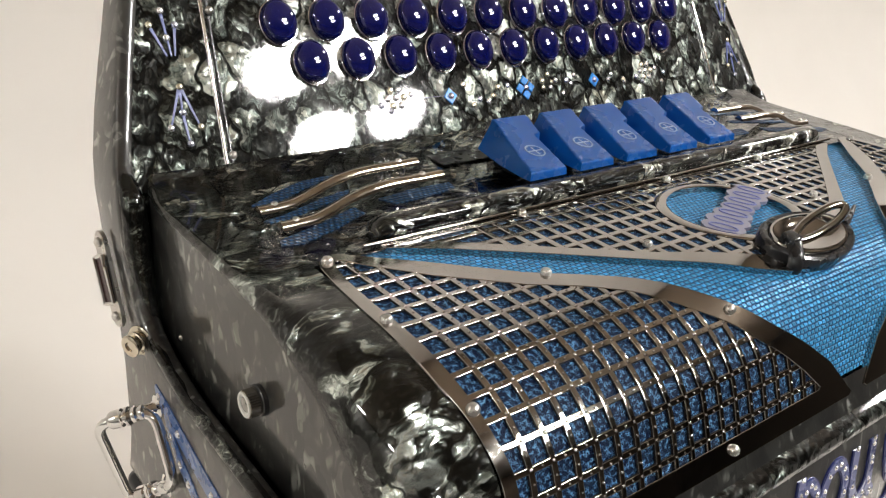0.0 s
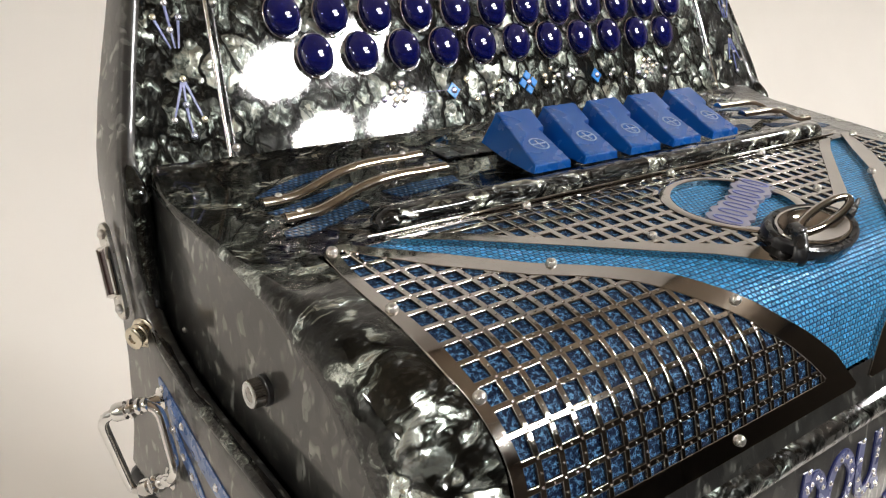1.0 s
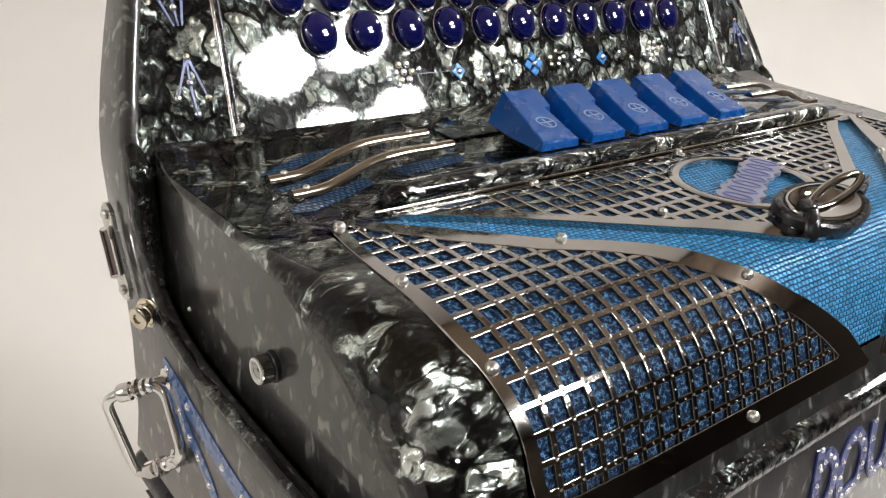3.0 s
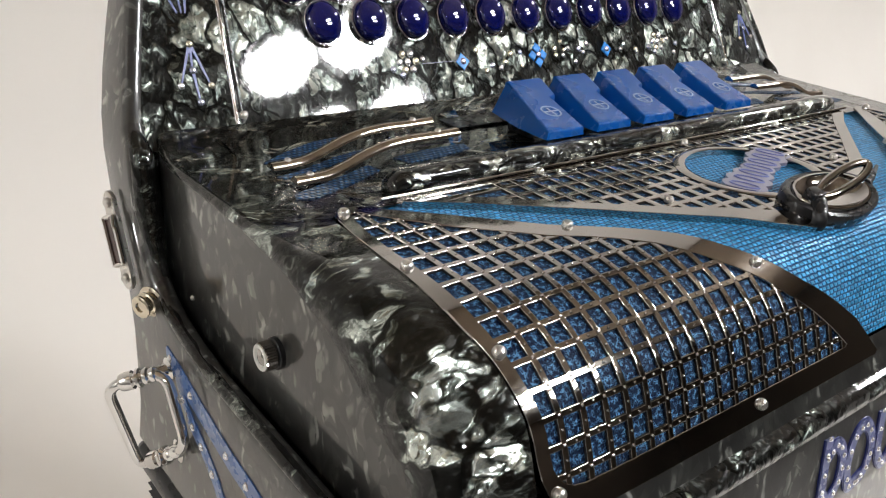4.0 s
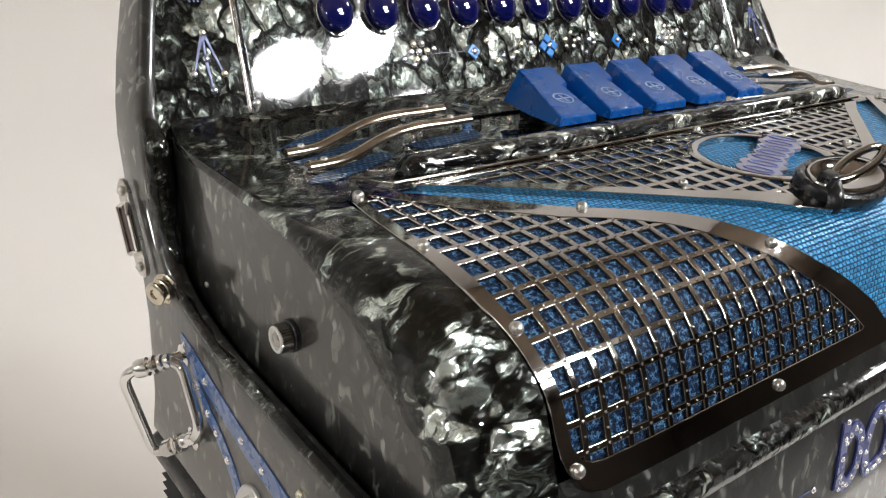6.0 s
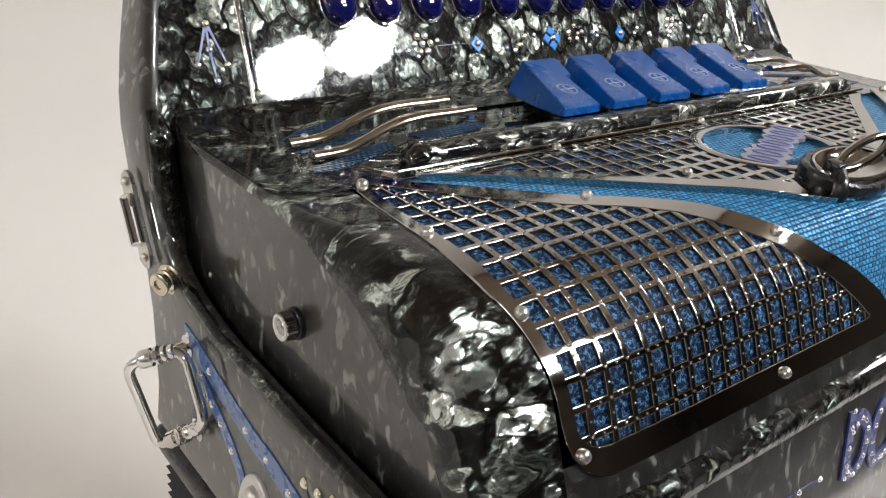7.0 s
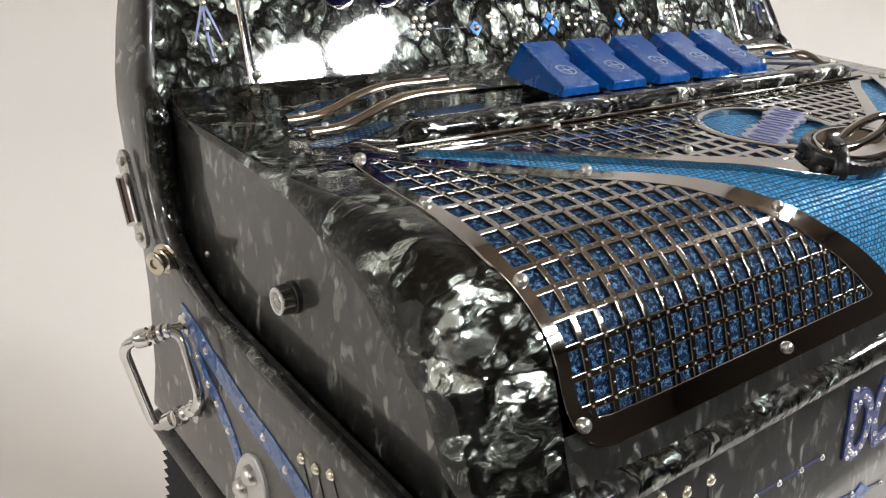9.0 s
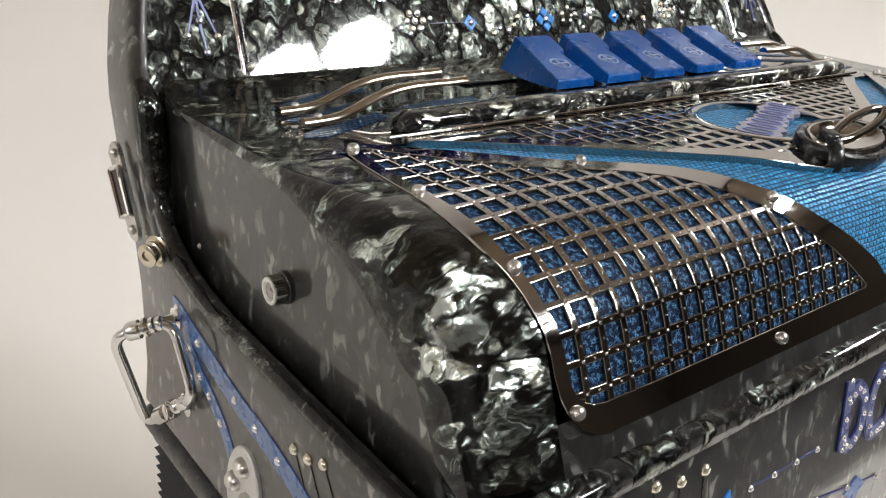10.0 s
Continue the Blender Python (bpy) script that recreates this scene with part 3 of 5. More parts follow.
# ---- chrome grille: plates with a square lattice ----
WING_OUT = [(-0.3, -7.9), (-1.1, -7.5), (-1.5, -6.8), (-1.8, -4.6), (-2.02, -1.65), (-2.12, 0.9), (-2.16, 3.3), (-2.08, 5.0), (-1.92, 6.5), (-1.75, 8.3), (-1.62, 10.2), (-1.54, 12.2), (-1.42, 13.1), (-1.12, 13.95), (-0.6, 14.65), (0.1, 15.15), (1.0, 15.38),
            (10, 15.4), (20, 15.4), (27.3, 15.4), (27.6, 15.2), (25.4, 12.6), (22.6, 10.5), (20.7, 9.0), (19.06, 7.4), (16.8, 5.3), (15.6, 4.1), (13.9, 2.75), (11.2, 0.95), (8.46, -0.83), (4.44, -4.4), (1.26, -7.0), (0.3, -7.8)]
WING_IN = [(-0.2, -7.0), (-0.45, -6.9), (-0.7, -6.3), (-1.0, -4.6), (-1.2, -1.65), (-1.2, 0.9), (-1.2, 3.3), (-1.18, 5.0), (-1.15, 6.5), (-1.05, 8.3), (-0.85, 10.2), (-0.8, 12.0), (-0.72, 12.75), (-0.5, 13.25), (-0.15, 13.6), (0.35, 13.85), (1.0, 13.95),
           (10, 13.95), (19, 13.95), (23.7, 13.95), (23.9, 13.8), (22.4, 12.4), (20.3, 10.7), (18.8, 9.5), (17.6, 8.3), (15.5, 6.5), (14.3, 5.3), (12.7, 3.8), (10.3, 2.1), (7.5, 0.4), (3.6, -2.9), (0.8, -5.9), (0.1, -6.9)]
TRI_OUT = [(3.0, -7.9), (3.3, -7.2), (6.7, -5.3), (12.4, -1.4), (17.4, 2.1), (20.2, 3.6), (23.2, 5.3), (25.6, 6.3), (28.4, 6.7)]
TRI_IN = [(5.7, -7.15), (5.9, -6.9), (7.4, -6.05), (13.1, -2.15), (18.1, 1.15), (21.0, 2.5), (23.8, 3.9), (26.0, 4.7), (28.4, 5.0)]


def mirrored(pts):
    return [(mirror_x(x), s) for x, s in reversed(pts)]


def dense_loop(pts, n=6):
    return [(p.x, p.y) for i in range(len(pts)) for p in [Vector(pts[i]).lerp(Vector(pts[(i + 1) % len(pts)]), k / n) for k in range(n)]]


def plate_ring(bm, outer, inner, thick, flip):
    """A flat chrome band between two matching loops, with walls down to the cloth."""
    fx = mirror_x if flip else (lambda x: x)
    o, i = dense_loop(outer), dense_loop(inner)
    rows = []
    for a, h, t in ((0, -thick, 0), (0, -0.03, 0), (0, 0.0, 0.025), (1, 0.0, 0.975), (1, -0.03, 1.0), (1, -thick, 1.0)):
        rows.append([bm.verts.new(on_top(fx(p[0] + (q[0] - p[0]) * t), p[1] + (q[1] - p[1]) * t, h)) for p, q in zip(o, i)])
    mid = [bm.verts.new(on_top(fx((p[0] + q[0]) / 2), (p[1] + q[1]) / 2, 0.0)) for p, q in zip(o, i)]
    rows.insert(3, mid)
    quad_strip(bm, rows, True)
    return bm


def crossings(loop, axis, at):
    """Sorted values of the other coordinate at which a loop crosses a line."""
    out = []
    for p, q in zip(loop, loop[1:] + loop[:1]):
        a, b = p[axis], q[axis]
        if (a <= at) != (b <= at):
            f = (at - a) / (b - a)
            out.append(p[1 - axis] + f * (q[1 - axis] - p[1 - axis]))
    return sorted(out)


def outside(intervals, hole):
    """Intervals with a further interval cut out."""
    lo, hi = hole
    res = []
    for a, b in intervals:
        if hi <= a or lo >= b:
            res.append((a, b))
        else:
            if lo > a:
                res.append((a, lo))
            if hi < b:
                res.append((hi, b))
    return res


PITCH_X, PITCH_S, BAR = 1.385, 1.42, 0.36


def backing(parent, outer, inner, flip, hole=None):
    """The glitter mesh stretched behind a lattice."""
    fx = mirror_x if flip else (lambda x: x)
    loop = [tuple((Vector(p) + Vector(q)) / 2) for p, q in zip(outer, inner)]
    s0, s1, step = min(p[1] for p in loop) + 0.02, max(p[1] for p in loop) - 0.02, 0.3
    bm = bmesh.new()
    spots = {}
    n = int((s1 - s0) / step)
    for k in range(n):
        lo, hi = s0 + (s1 - s0) * k / n, s0 + (s1 - s0) * (k + 1) / n
        cut = crossings(loop, 1, (lo + hi) / 2)
        pieces = [(cut[0], cut[-1])] if len(cut) > 1 else []
        if hole:
            hit = crossings(hole, 1, (lo + hi) / 2)
            if len(hit) >= 2:
                pieces = outside(pieces, (hit[0] + 0.4, hit[-1] - 0.4))
        for a, b in pieces:
            m = max(1, int((b - a) / 1.5))
            rows = []
            for s in (lo, hi):
                row = []
                for j in range(m + 1):
                    x = fx(a + (b - a) * j / m)
                    v = bm.verts.new(on_top(x, s, -0.21))
                    spots[v] = (x, s)
                    row.append(v)
                rows.append(row)
            quad_strip(bm, rows)
    lay_uv(bm, spots)
    part("backing_mesh", bm, MESH, parent, "dark navy glittering mesh behind the lattice", 60)


def lattice(parent, inner, flip, x_first, s_first, hole=None, width=BAR, dotted=True):
    """Bars both ways inside a loop, each a bar of its own, with rivet dots on the knots."""
    fx = mirror_x if flip else (lambda x: x)
    xs = [p[0] for p in inner]
    ss = [p[1] for p in inner]
    dots = bmesh.new()

    def spans(level):
        cut = crossings(inner, 1, level)
        found = [(a, b) for a, b in zip(cut[::2], cut[1::2])]
        if hole:
            hit = crossings(hole, 1, level)
            if len(hit) >= 2:
                found = outside(found, (hit[0] - 0.3, hit[-1] + 0.3))
        return found
    for axis, first, span, step in ((0, x_first, xs, PITCH_X), (1, s_first, ss, PITCH_S)):
        at = first
        while at < max(span):
            if at > min(span) + 0.05:
                cut = crossings(inner, axis, at)
                pieces = [(a - 0.35, b + 0.35) for a, b in zip(cut[::2], cut[1::2])]
                if hole:
                    hit = crossings(hole, axis, at)
                    if len(hit) >= 2:
                        pieces = outside(pieces, (hit[0], hit[-1]))
                for a, b in pieces:
                    if b - a < 0.5:
                        continue
                    bm = bmesh.new()
                    top = -0.025 if axis == 0 else -0.035
                    left = [(-width / 2, -0.20), (-width / 2, top - 0.045), (-width / 2 + 0.012, top - 0.02), (-width / 2 + 0.03, top - 0.006), (-width / 2 + 0.05, top), (-width / 2 + 0.08, top)]
                    section = left + [(-off, h) for off, h in reversed(left)]
                    n = max(2, int((b - a) / 0.5)) if axis == 0 else max(2, int((b - a) / 1.45))
                    rows = []
                    for k in range(n + 1):
                        c = a + (b - a) * k / n
                        ring = []
                        for off, h in section:
                            ring.append(bm.verts.new(on_top(fx(at + off), c, h) if axis == 0 else on_top(fx(c), at + off, h)))
                        rows.append(ring)
                    quad_strip(bm, rows, True)
                    bar = part("grille_bar", bm, CHROME, parent, "", 50)
                    bar.data.materials.append(SHADED_EDGE)
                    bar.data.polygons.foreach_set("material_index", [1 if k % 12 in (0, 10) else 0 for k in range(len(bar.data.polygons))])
                    if axis == 0 and dotted:
                        s = s_first
                        while s < b - 0.2:
                            if s > a + 0.3:
                                for dx, ds, r in ((0, 0, 0.09), (0, 0.5 * PITCH_S, 0.07), (0.5 * PITCH_X, 0, 0.07)):
                                    p, ex, ey, en = top_frame(fx(at + dx), s + ds)
                                    if s + ds > b - 0.45:
                                        continue
                                    if dx and not any(u < at + dx + 0.3 < w for u, w in spans(s)):
                                        continue
                                    rings = [[dots.verts.new(p + ex * (r * w * math.cos(q)) + ey * (r * w * math.sin(q)) + en * h) for q in [k * math.tau / 6 for k in range(6)]]
                                             for w, h in ((1.0, -0.04), (0.92, 0.01), (0.55, 0.04))]
                                    quad_strip(dots, rings, True)
                                    base, tip = rings[-1], dots.verts.new(p + en * 0.05)
                                    for k in range(6):
                                        dots.faces.new((base[k], base[(k + 1) % 6], tip))
                            s += PITCH_S
            at += step
    if dotted:
        ob = part("rivets", dots, BRIGHT, parent, "", 80)
        tagged(ob, "", "", "", "stuff")


def ellipse(cx, cs, rx, rs, n=40):
    return [(cx + rx * math.cos(k * math.tau / n), cs + rs * math.sin(k * math.tau / n)) for k in range(n)]


OVAL_C = (29.2, -1.2)
OVAL_OUT = ellipse(*OVAL_C, 5.9, 5.1)


def make_grille():
    for flip in (False, True):
        g = part("grille_wing", plate_ring(bmesh.new(), WING_OUT, WING_IN, 0.5, flip), CHROME, accordion, "curved polished dark chrome grille panel", 40)
        backing(g, WING_OUT, WING_IN, flip)
        lattice(g, WING_IN, flip, 0.09 - PITCH_X, 0.54 - 5 * PITCH_S)
    outer = TRI_OUT + mirrored(TRI_OUT)[1:] + [(41, -7.9), (28.4, -7.9), (16, -7.9)]
    inner = TRI_IN + mirrored(TRI_IN)[1:] + [(38, -7.1), (28.4, -7.1), (18.8, -7.1)]
    g = part("grille_centre", plate_ring(bmesh.new(), outer, inner, 0.5, False), CHROME, accordion, "three-cornered dark chrome grille panel with an oval window", 40)
    backing(g, outer, inner, False, OVAL_OUT)
    lattice(g, inner, False, 22.75 - 9 * PITCH_X, -0.85 - 4 * PITCH_S, OVAL_OUT, 0.47, False)
    # the rim of the oval window
    bm = bmesh.new()
    rows = []
    for r, h in ((1.0, -0.7), (1.0, 0.0), (0.98, 0.05), (0.86, 0.05), (0.84, 0.0), (0.84, -0.7)):
        rows.append([bm.verts.new(on_top(*p, h)) for p in ellipse(*OVAL_C, 5.9 * r, 5.1 * r, 48)])
    quad_strip(bm, rows, True)
    part("oval_rim", bm, CHROME, g, "", 40)


make_grille()


# ---- screws ----
SCREW = unit_mesh("screw", lathe(bmesh.new(), [(0.34, -0.1), (0.34, 0.06), (0.32, 0.17), (0.24, 0.27), (0.12, 0.32), (0.0, 0.33)], 16), SATIN, 60)


def screw(p, ax, ay, az, size=1.0, parent=accordion):
    place("screw", SCREW, parent, basis(p, ax * size, ay * size, az * size))


for x, s in ((-0.8, -7.15), (-1.62, -0.1), (-1.38, 6.85), (-0.62, 13.95), (14.6, 14.65), (17.85, 7.1), (9.5, -0.1)):
    screw(*top_frame(x, s))
    screw(*top_frame(mirror_x(x), s))
for x, s in ((18.4, -0.2 + 0.25), (14.44, -7.45), (29.8, -7.45)):
    screw(*top_frame(x, s), 0.9)
    if x != 29.8:
        screw(*top_frame(mirror_x(x), s), 0.9)


# ---- fingerboard ----
def board_left(v):
    return -7.35 + 0.30 * v


def make_board():
    """A thick leaning board with rounded edges; its left end narrows upwards."""
    bm = bmesh.new()
    vs = [-1.4, 2, 5, 8, 11, 14, 17.2]
    rows = []
    for v in vs:
        left, right = board_left(max(v, 0)) , 65.4 - 0.30 * max(v, 0)
        ring = []
        for corner, (x, h, sx, sh) in enumerate(((left, 0, 1, -1), (right, 0, -1, -1), (right, -3.6, -1, 1), (left, -3.6, 1, 1))):
            r = 0.75
            for k in range(6):
                a = math.pi / 2 * k / 5
                if corner in (0, 2):
                    ring.append((x + sx * r * (1 - math.cos(a)), h + sh * r * (1 - math.sin(a))))
                else:
                    ring.append((x + sx * r * (1 - math.sin(a)), h + sh * r * (1 - math.cos(a))))
        rows.append([bm.verts.new(on_board(x, v, h)) for x, h in ring])
    quad_strip(bm, rows, True)
    bm.faces.new(rows[0])
    bm.faces.new(rows[-1])
    part("fingerboard", bm, PEARL_BOARD, accordion, "leaning glossy black pearl fingerboard", 50)
    for x0, x1 in ((0.2, 1.26), (mirror_x(0.2), mirror_x(1.26))):
        bm = bmesh.new()
        tube(bm, [on_board(x0 + (x1 - x0) * k / 6, -0.3 + 16.5 * k / 6, 0.02) for k in range(7)], 0.17, 8)
        part("trim_strip", bm, BRIGHT, accordion, "thin bright metal strip", 60)
        d = 0.42 if x0 < MID else -0.42
        bm = bmesh.new()
        tube(bm, [on_board(x0 + d + (x1 - x0) * k / 6, -0.3 + 16.5 * k / 6, 0.0) for k in range(7)], 0.15, 8, flat=0.3)
        part("trim_groove", bm, BLACK, accordion, "black seam beside the strip", 60)


make_board()

DOME = [(1.60, 0.0), (1.61, 0.3), (1.60, 0.5), (1.56, 0.68), (1.48, 0.83), (1.35, 0.96), (1.15, 1.06), (0.9, 1.13), (0.6, 1.185), (0.3, 1.215), (0.0, 1.225)]
BUTTON = unit_mesh("button", lathe(bmesh.new(), [(1.35, -0.2)] + DOME, 28), BUTTON_BLUE, 60)
COLLAR = unit_mesh("collar", lathe(bmesh.new(), [(1.76, -0.1), (1.76, 0.08), (1.72, 0.14), (1.66, 0.14), (1.6, 0.06)], 28), BRIGHT, 60)


def make_buttons():
    for count, first, v in ((11, 8.42, 6.27), (12, 6.42, 9.35)):
        for i in range(count):
            p, ax, ay, az = board_frame(first + 4.042 * i, v, -0.1)
            b = place("button", BUTTON, accordion, basis(p, ax * 0.87, ay, az))
            place("collar", COLLAR, b, Matrix.Translation(Vector((0.05, -0.05, 0.2)) * U), "thin chrome ring under the button")


make_buttons()

GEM = unit_mesh("rhinestone", lathe(bmesh.new(), [(0.30, -0.05), (0.30, 0.05), (0.17, 0.16), (0.16, 0.165)], 7), STONE, 5)
GEM_WARM = unit_mesh("rhinestone", lathe(bmesh.new(), [(0.30, -0.05), (0.30, 0.05), (0.17, 0.16), (0.16, 0.165)], 7), STONE_WARM, 5)
GEM_VIOLET = unit_mesh("rhinestone", lathe(bmesh.new(), [(0.30, -0.05), (0.30, 0.05), (0.17, 0.16), (0.16, 0.165)], 7), STONE_VIOLET, 5)


def gem(frame_at, mesh=None, size=1.0):
    p, ax, ay, az = frame_at
    place("rhinestone", mesh or GEM, accordion, basis(p, ax * size, ay * size, az * size))


def stroke(put, a, b, width, mat, taper=0.5, thick=0.08):
    """A flat inlaid stroke between two points of a surface."""
    a, b = Vector(a), Vector(b)
    d = (b - a).normalized()
    n = Vector((-d.y, d.x))
    w0, w1 = width / 2, width / 2 * taper
    outline = [a + n * w0, a - n * w0, b - n * w1, b + n * w1]
    return part("inlay_stroke", slab(bmesh.new(), [tuple(p) for p in outline], lambda x, y, h: put(x, y, h + thick), thick + 0.05), mat, accordion)


def make_board_ornaments():
    # chevrons on both cheeks
    stars = [(-2.0, 10.5), (-2.98, 9.56), (-1.22, 9.5), (-2.0, 8.64), (-1.88, 5.3), (-2.04, 3.55), (-3.08, 2.58), (-1.02, 2.46), (-1.99, 1.41)]
    lines = [((-2.0, 10.4), (-1.9, 7.4)), ((-2.95, 9.5), (-2.2, 7.4)), ((-1.25, 9.4), (-1.65, 7.4)), ((-1.95, 5.2), (-3.0, 2.7)), ((-1.88, 5.2), (-2.04, 3.6)), ((-1.8, 5.2), (-1.05, 2.6)), ((-2.04, 3.5), (-2.0, 1.5))]
    for flip in (False, True):
        fx = (lambda x: mirror_x(x) + 2.0) if flip else (lambda x: x)
        for a, b in lines:
            stroke(on_board, (fx(a[0]), a[1]), (fx(b[0]), b[1]), 0.2, LAVENDER)
        for i, (x, v) in enumerate(stars):
            gem(board_frame(fx(x), v, 0.1), (GEM, GEM_WARM, GEM_VIOLET)[i % 3], 0.9)
    # the flowers of stones between
    for cx in (15.3, 43.3 + 2.6):
        for k in range(6):
            a = k * math.tau / 6
            gem(board_frame(cx + 0.78 * math.cos(a), 2.95 + 0.72 * math.sin(a)), GEM if k % 2 else GEM_WARM, 1.15)
        gem(board_frame(cx, 2.95), GEM, 1.1)
        gem(board_frame(cx - 1.5, 2.45), GEM_VIOLET, 1.0)
        gem(board_frame(cx - 0.7, 1.95), GEM_VIOLET, 0.9)
        gem(board_frame(cx + 1.5, 3.1), GEM, 0.9)
    for cx, four in ((20.75, False), (29.3, True), (38.2, False)):
        for dx, dv in (((-0.62, 0), (0.62, 0), (0, -0.62), (0, 0.62)) if four else ((0, 0),)):
            r = 0.5 if four else 0.72
            x, v = cx + dx, 2.6 + dv
            part("inlay_diamond", slab(bmesh.new(), [(x - r, v), (x, v - r), (x + r, v), (x, v + r)], lambda a, b, h: on_board(a, b, h + 0.1), 0.15, 0.06), INLAY_LIGHT, accordion)
        gem(board_frame(cx, 2.6, 0.12), GEM_VIOLET, 1.0)
    rnd = random.Random(4)
    for cx in (24.0, 25.2, 26.4, 27.2, 31.6, 32.6, 33.4, 34.6, 35.6, 22.6, 41.0, 42.4, 48.6):
        x, v = cx + rnd.uniform(-0.3, 0.3), 2.7 + rnd.uniform(-0.8, 0.8)
        gem(board_frame(x, v), rnd.choice((GEM, GEM_VIOLET, GEM_WARM, GEM_VIOLET)), rnd.uniform(0.8, 1.15))
        gem(board_frame(x + rnd.uniform(-0.9, 0.9), 2.6 + rnd.uniform(-1.0, 1.0)), rnd.choice((GEM, GEM_WARM)), rnd.uniform(0.7, 1.0))
    stroke(on_board, (16.6, 2.7), (20.1, 2.7), 0.06, INLAY_DARK, 1.0)
    for x in (0.75, mirror_x(0.75)):
        screw(*board_frame(x, 0.25, 0.1), 0.85)
        screw(*board_frame(x + (0.7 if x < MID else -0.7), 10.4, 0.05), 0.9)


make_board_ornaments()


# ---- rail, register keys, levers ----
def make_rail():
    bm = bmesh.new()
    x0, x1 = 3.2, mirror_x(3.2)
    section = [(-14.45, -1.0), (-14.45, -0.35), (-14.3, 0.0), (-14.0, 0.22), (-13.6, 0.30), (-13.1, 0.24), (-12.75, 0.0), (-12.6, -0.4), (-12.6, -1.0)]
    rows = []
    for x, k in ((x0, 0.25), (x0 + 0.25, 0.7), (x0 + 0.7, 0.95), (x0 + 1.5, 1.0), (MID, 1.0), (x1 - 1.5, 1.0), (x1 - 0.7, 0.95), (x1 - 0.25, 0.7), (x1, 0.25)):
        rows.append([bm.verts.new((x, -13.5 + (y + 13.5) * (0.5 + k / 2), -1.0 + (z + 1.0) * k)) for y, z in section])
    quad_strip(bm, rows)
    bm.faces.new(rows[0])
    bm.faces.new(rows[-1])
    part("rail", bm, PEARL_EDGE, accordion, "rounded glossy black pearl rail before the keys", 50)
    bm = bmesh.new()
    tube(bm, [(x0 - 1.2, -14.62, -0.84), (MID, -14.62, -0.84), (x1 + 1.2, -14.62, -0.84)], 0.11, 8)
    part("trim_strip", bm, CHROME, accordion, "thin bright metal strip", 60)


make_rail()


def make_keys():
    # outline from above, relative to the front corner: slanted, with a wider back half
    outline = [(-3.65, -13.2), (-0.1, -13.2), (0.08, -12.4), (0.9, -8.7), (1.65, -8.4), (2.75, -5.6), (-0.95, -5.6), (-2.2, -9.2), (-3.36, -12.4)]
    below = [(-3.7, -13.24), (-0.05, -13.24), (0.13, -12.4), (1.0, -8.65), (1.8, -8.3), (2.9, -5.4), (-1.9, -5.5), (-2.85, -9.2), (-3.6, -12.4)]

    def height(y):
        return 0.98 + 0.195 * (y + 13.2)
    bm = bmesh.new()
    rows = [[bm.verts.new((x, y, 0.40 if y < -12.9 else 0.34 if y < -12 else 0.12)) for x, y in below]]
    for drop, inset in ((0.42, 0.0), (0.15, 0.02), (0.06, 0.06), (0.012, 0.13), (0.0, 0.20)):
        rows.append([bm.verts.new((x, y, height(y) - drop)) for x, y in offset_loop(outline, inset)])
    quad_strip(bm, rows, True)
    bmesh.ops.triangulate(bm, faces=[bm.faces.new(rows[-1]), bm.faces.new(rows[0])])
    me = unit_mesh("register_key", bm, KEY_BLUE, 48)
    slope = Vector((0, 1, 0.195)).normalized()
    up = Vector((1, 0, 0)).cross(slope)
    em = bmesh.new()
    rows = [[em.verts.new((r * math.cos(k * math.tau / 28), r * 1.05 * math.sin(k * math.tau / 28), h)) for k in range(28)] for r, h in ((0.78, 0), (0.78, 0.03), (0.66, 0.03), (0.66, 0))]
    quad_strip(em, rows, True)
    for y0 in (-0.07, 0.25, -0.36):
        w = math.sqrt(0.66 ** 2 - y0 ** 2) if y0 else 0.68
        if y0:
            box(em, -0.06 + (0.0), 0.06, y0 - 0.2, y0 + 0.25, 0.0, 0.025)
        else:
            box(em, -w, w, y0 - 0.05, y0 + 0.05, 0, 0.025)
    box(em, -0.68, 0.68, -0.06, 0.06, 0, 0.027)
    emblem = unit_mesh("emblem", em, SILVER)
    for x in (20.26, 25.30, 30.40, 35.60, 40.85):
        k = place("register_key", me, accordion, Matrix.Translation(Vector((x, 0, 0)) * U), "sloping blue plastic register key")
        place("emblem", emblem, k, basis((-1.0, -10.7, height(-10.7) + 0.01), Vector((1, 0, 0)), slope, up), "silver ring with crossed bars")
    # dark slot behind the keys
    for x in (20.26, 25.30, 30.40, 35.60, 40.85):
        part("key_stem", box(bmesh.new(), x - 1.1, x + 0.7, -9.0, -6.6, -1.0, 0.3), BLACK, accordion, "black stem under the key")
    part("key_slot", box(bmesh.new(), 15.4, 43.0, -5.2, -1.6, -0.98, -0.86, 0.05), BLACK, accordion, "dark glossy slot behind the keys")


make_keys()


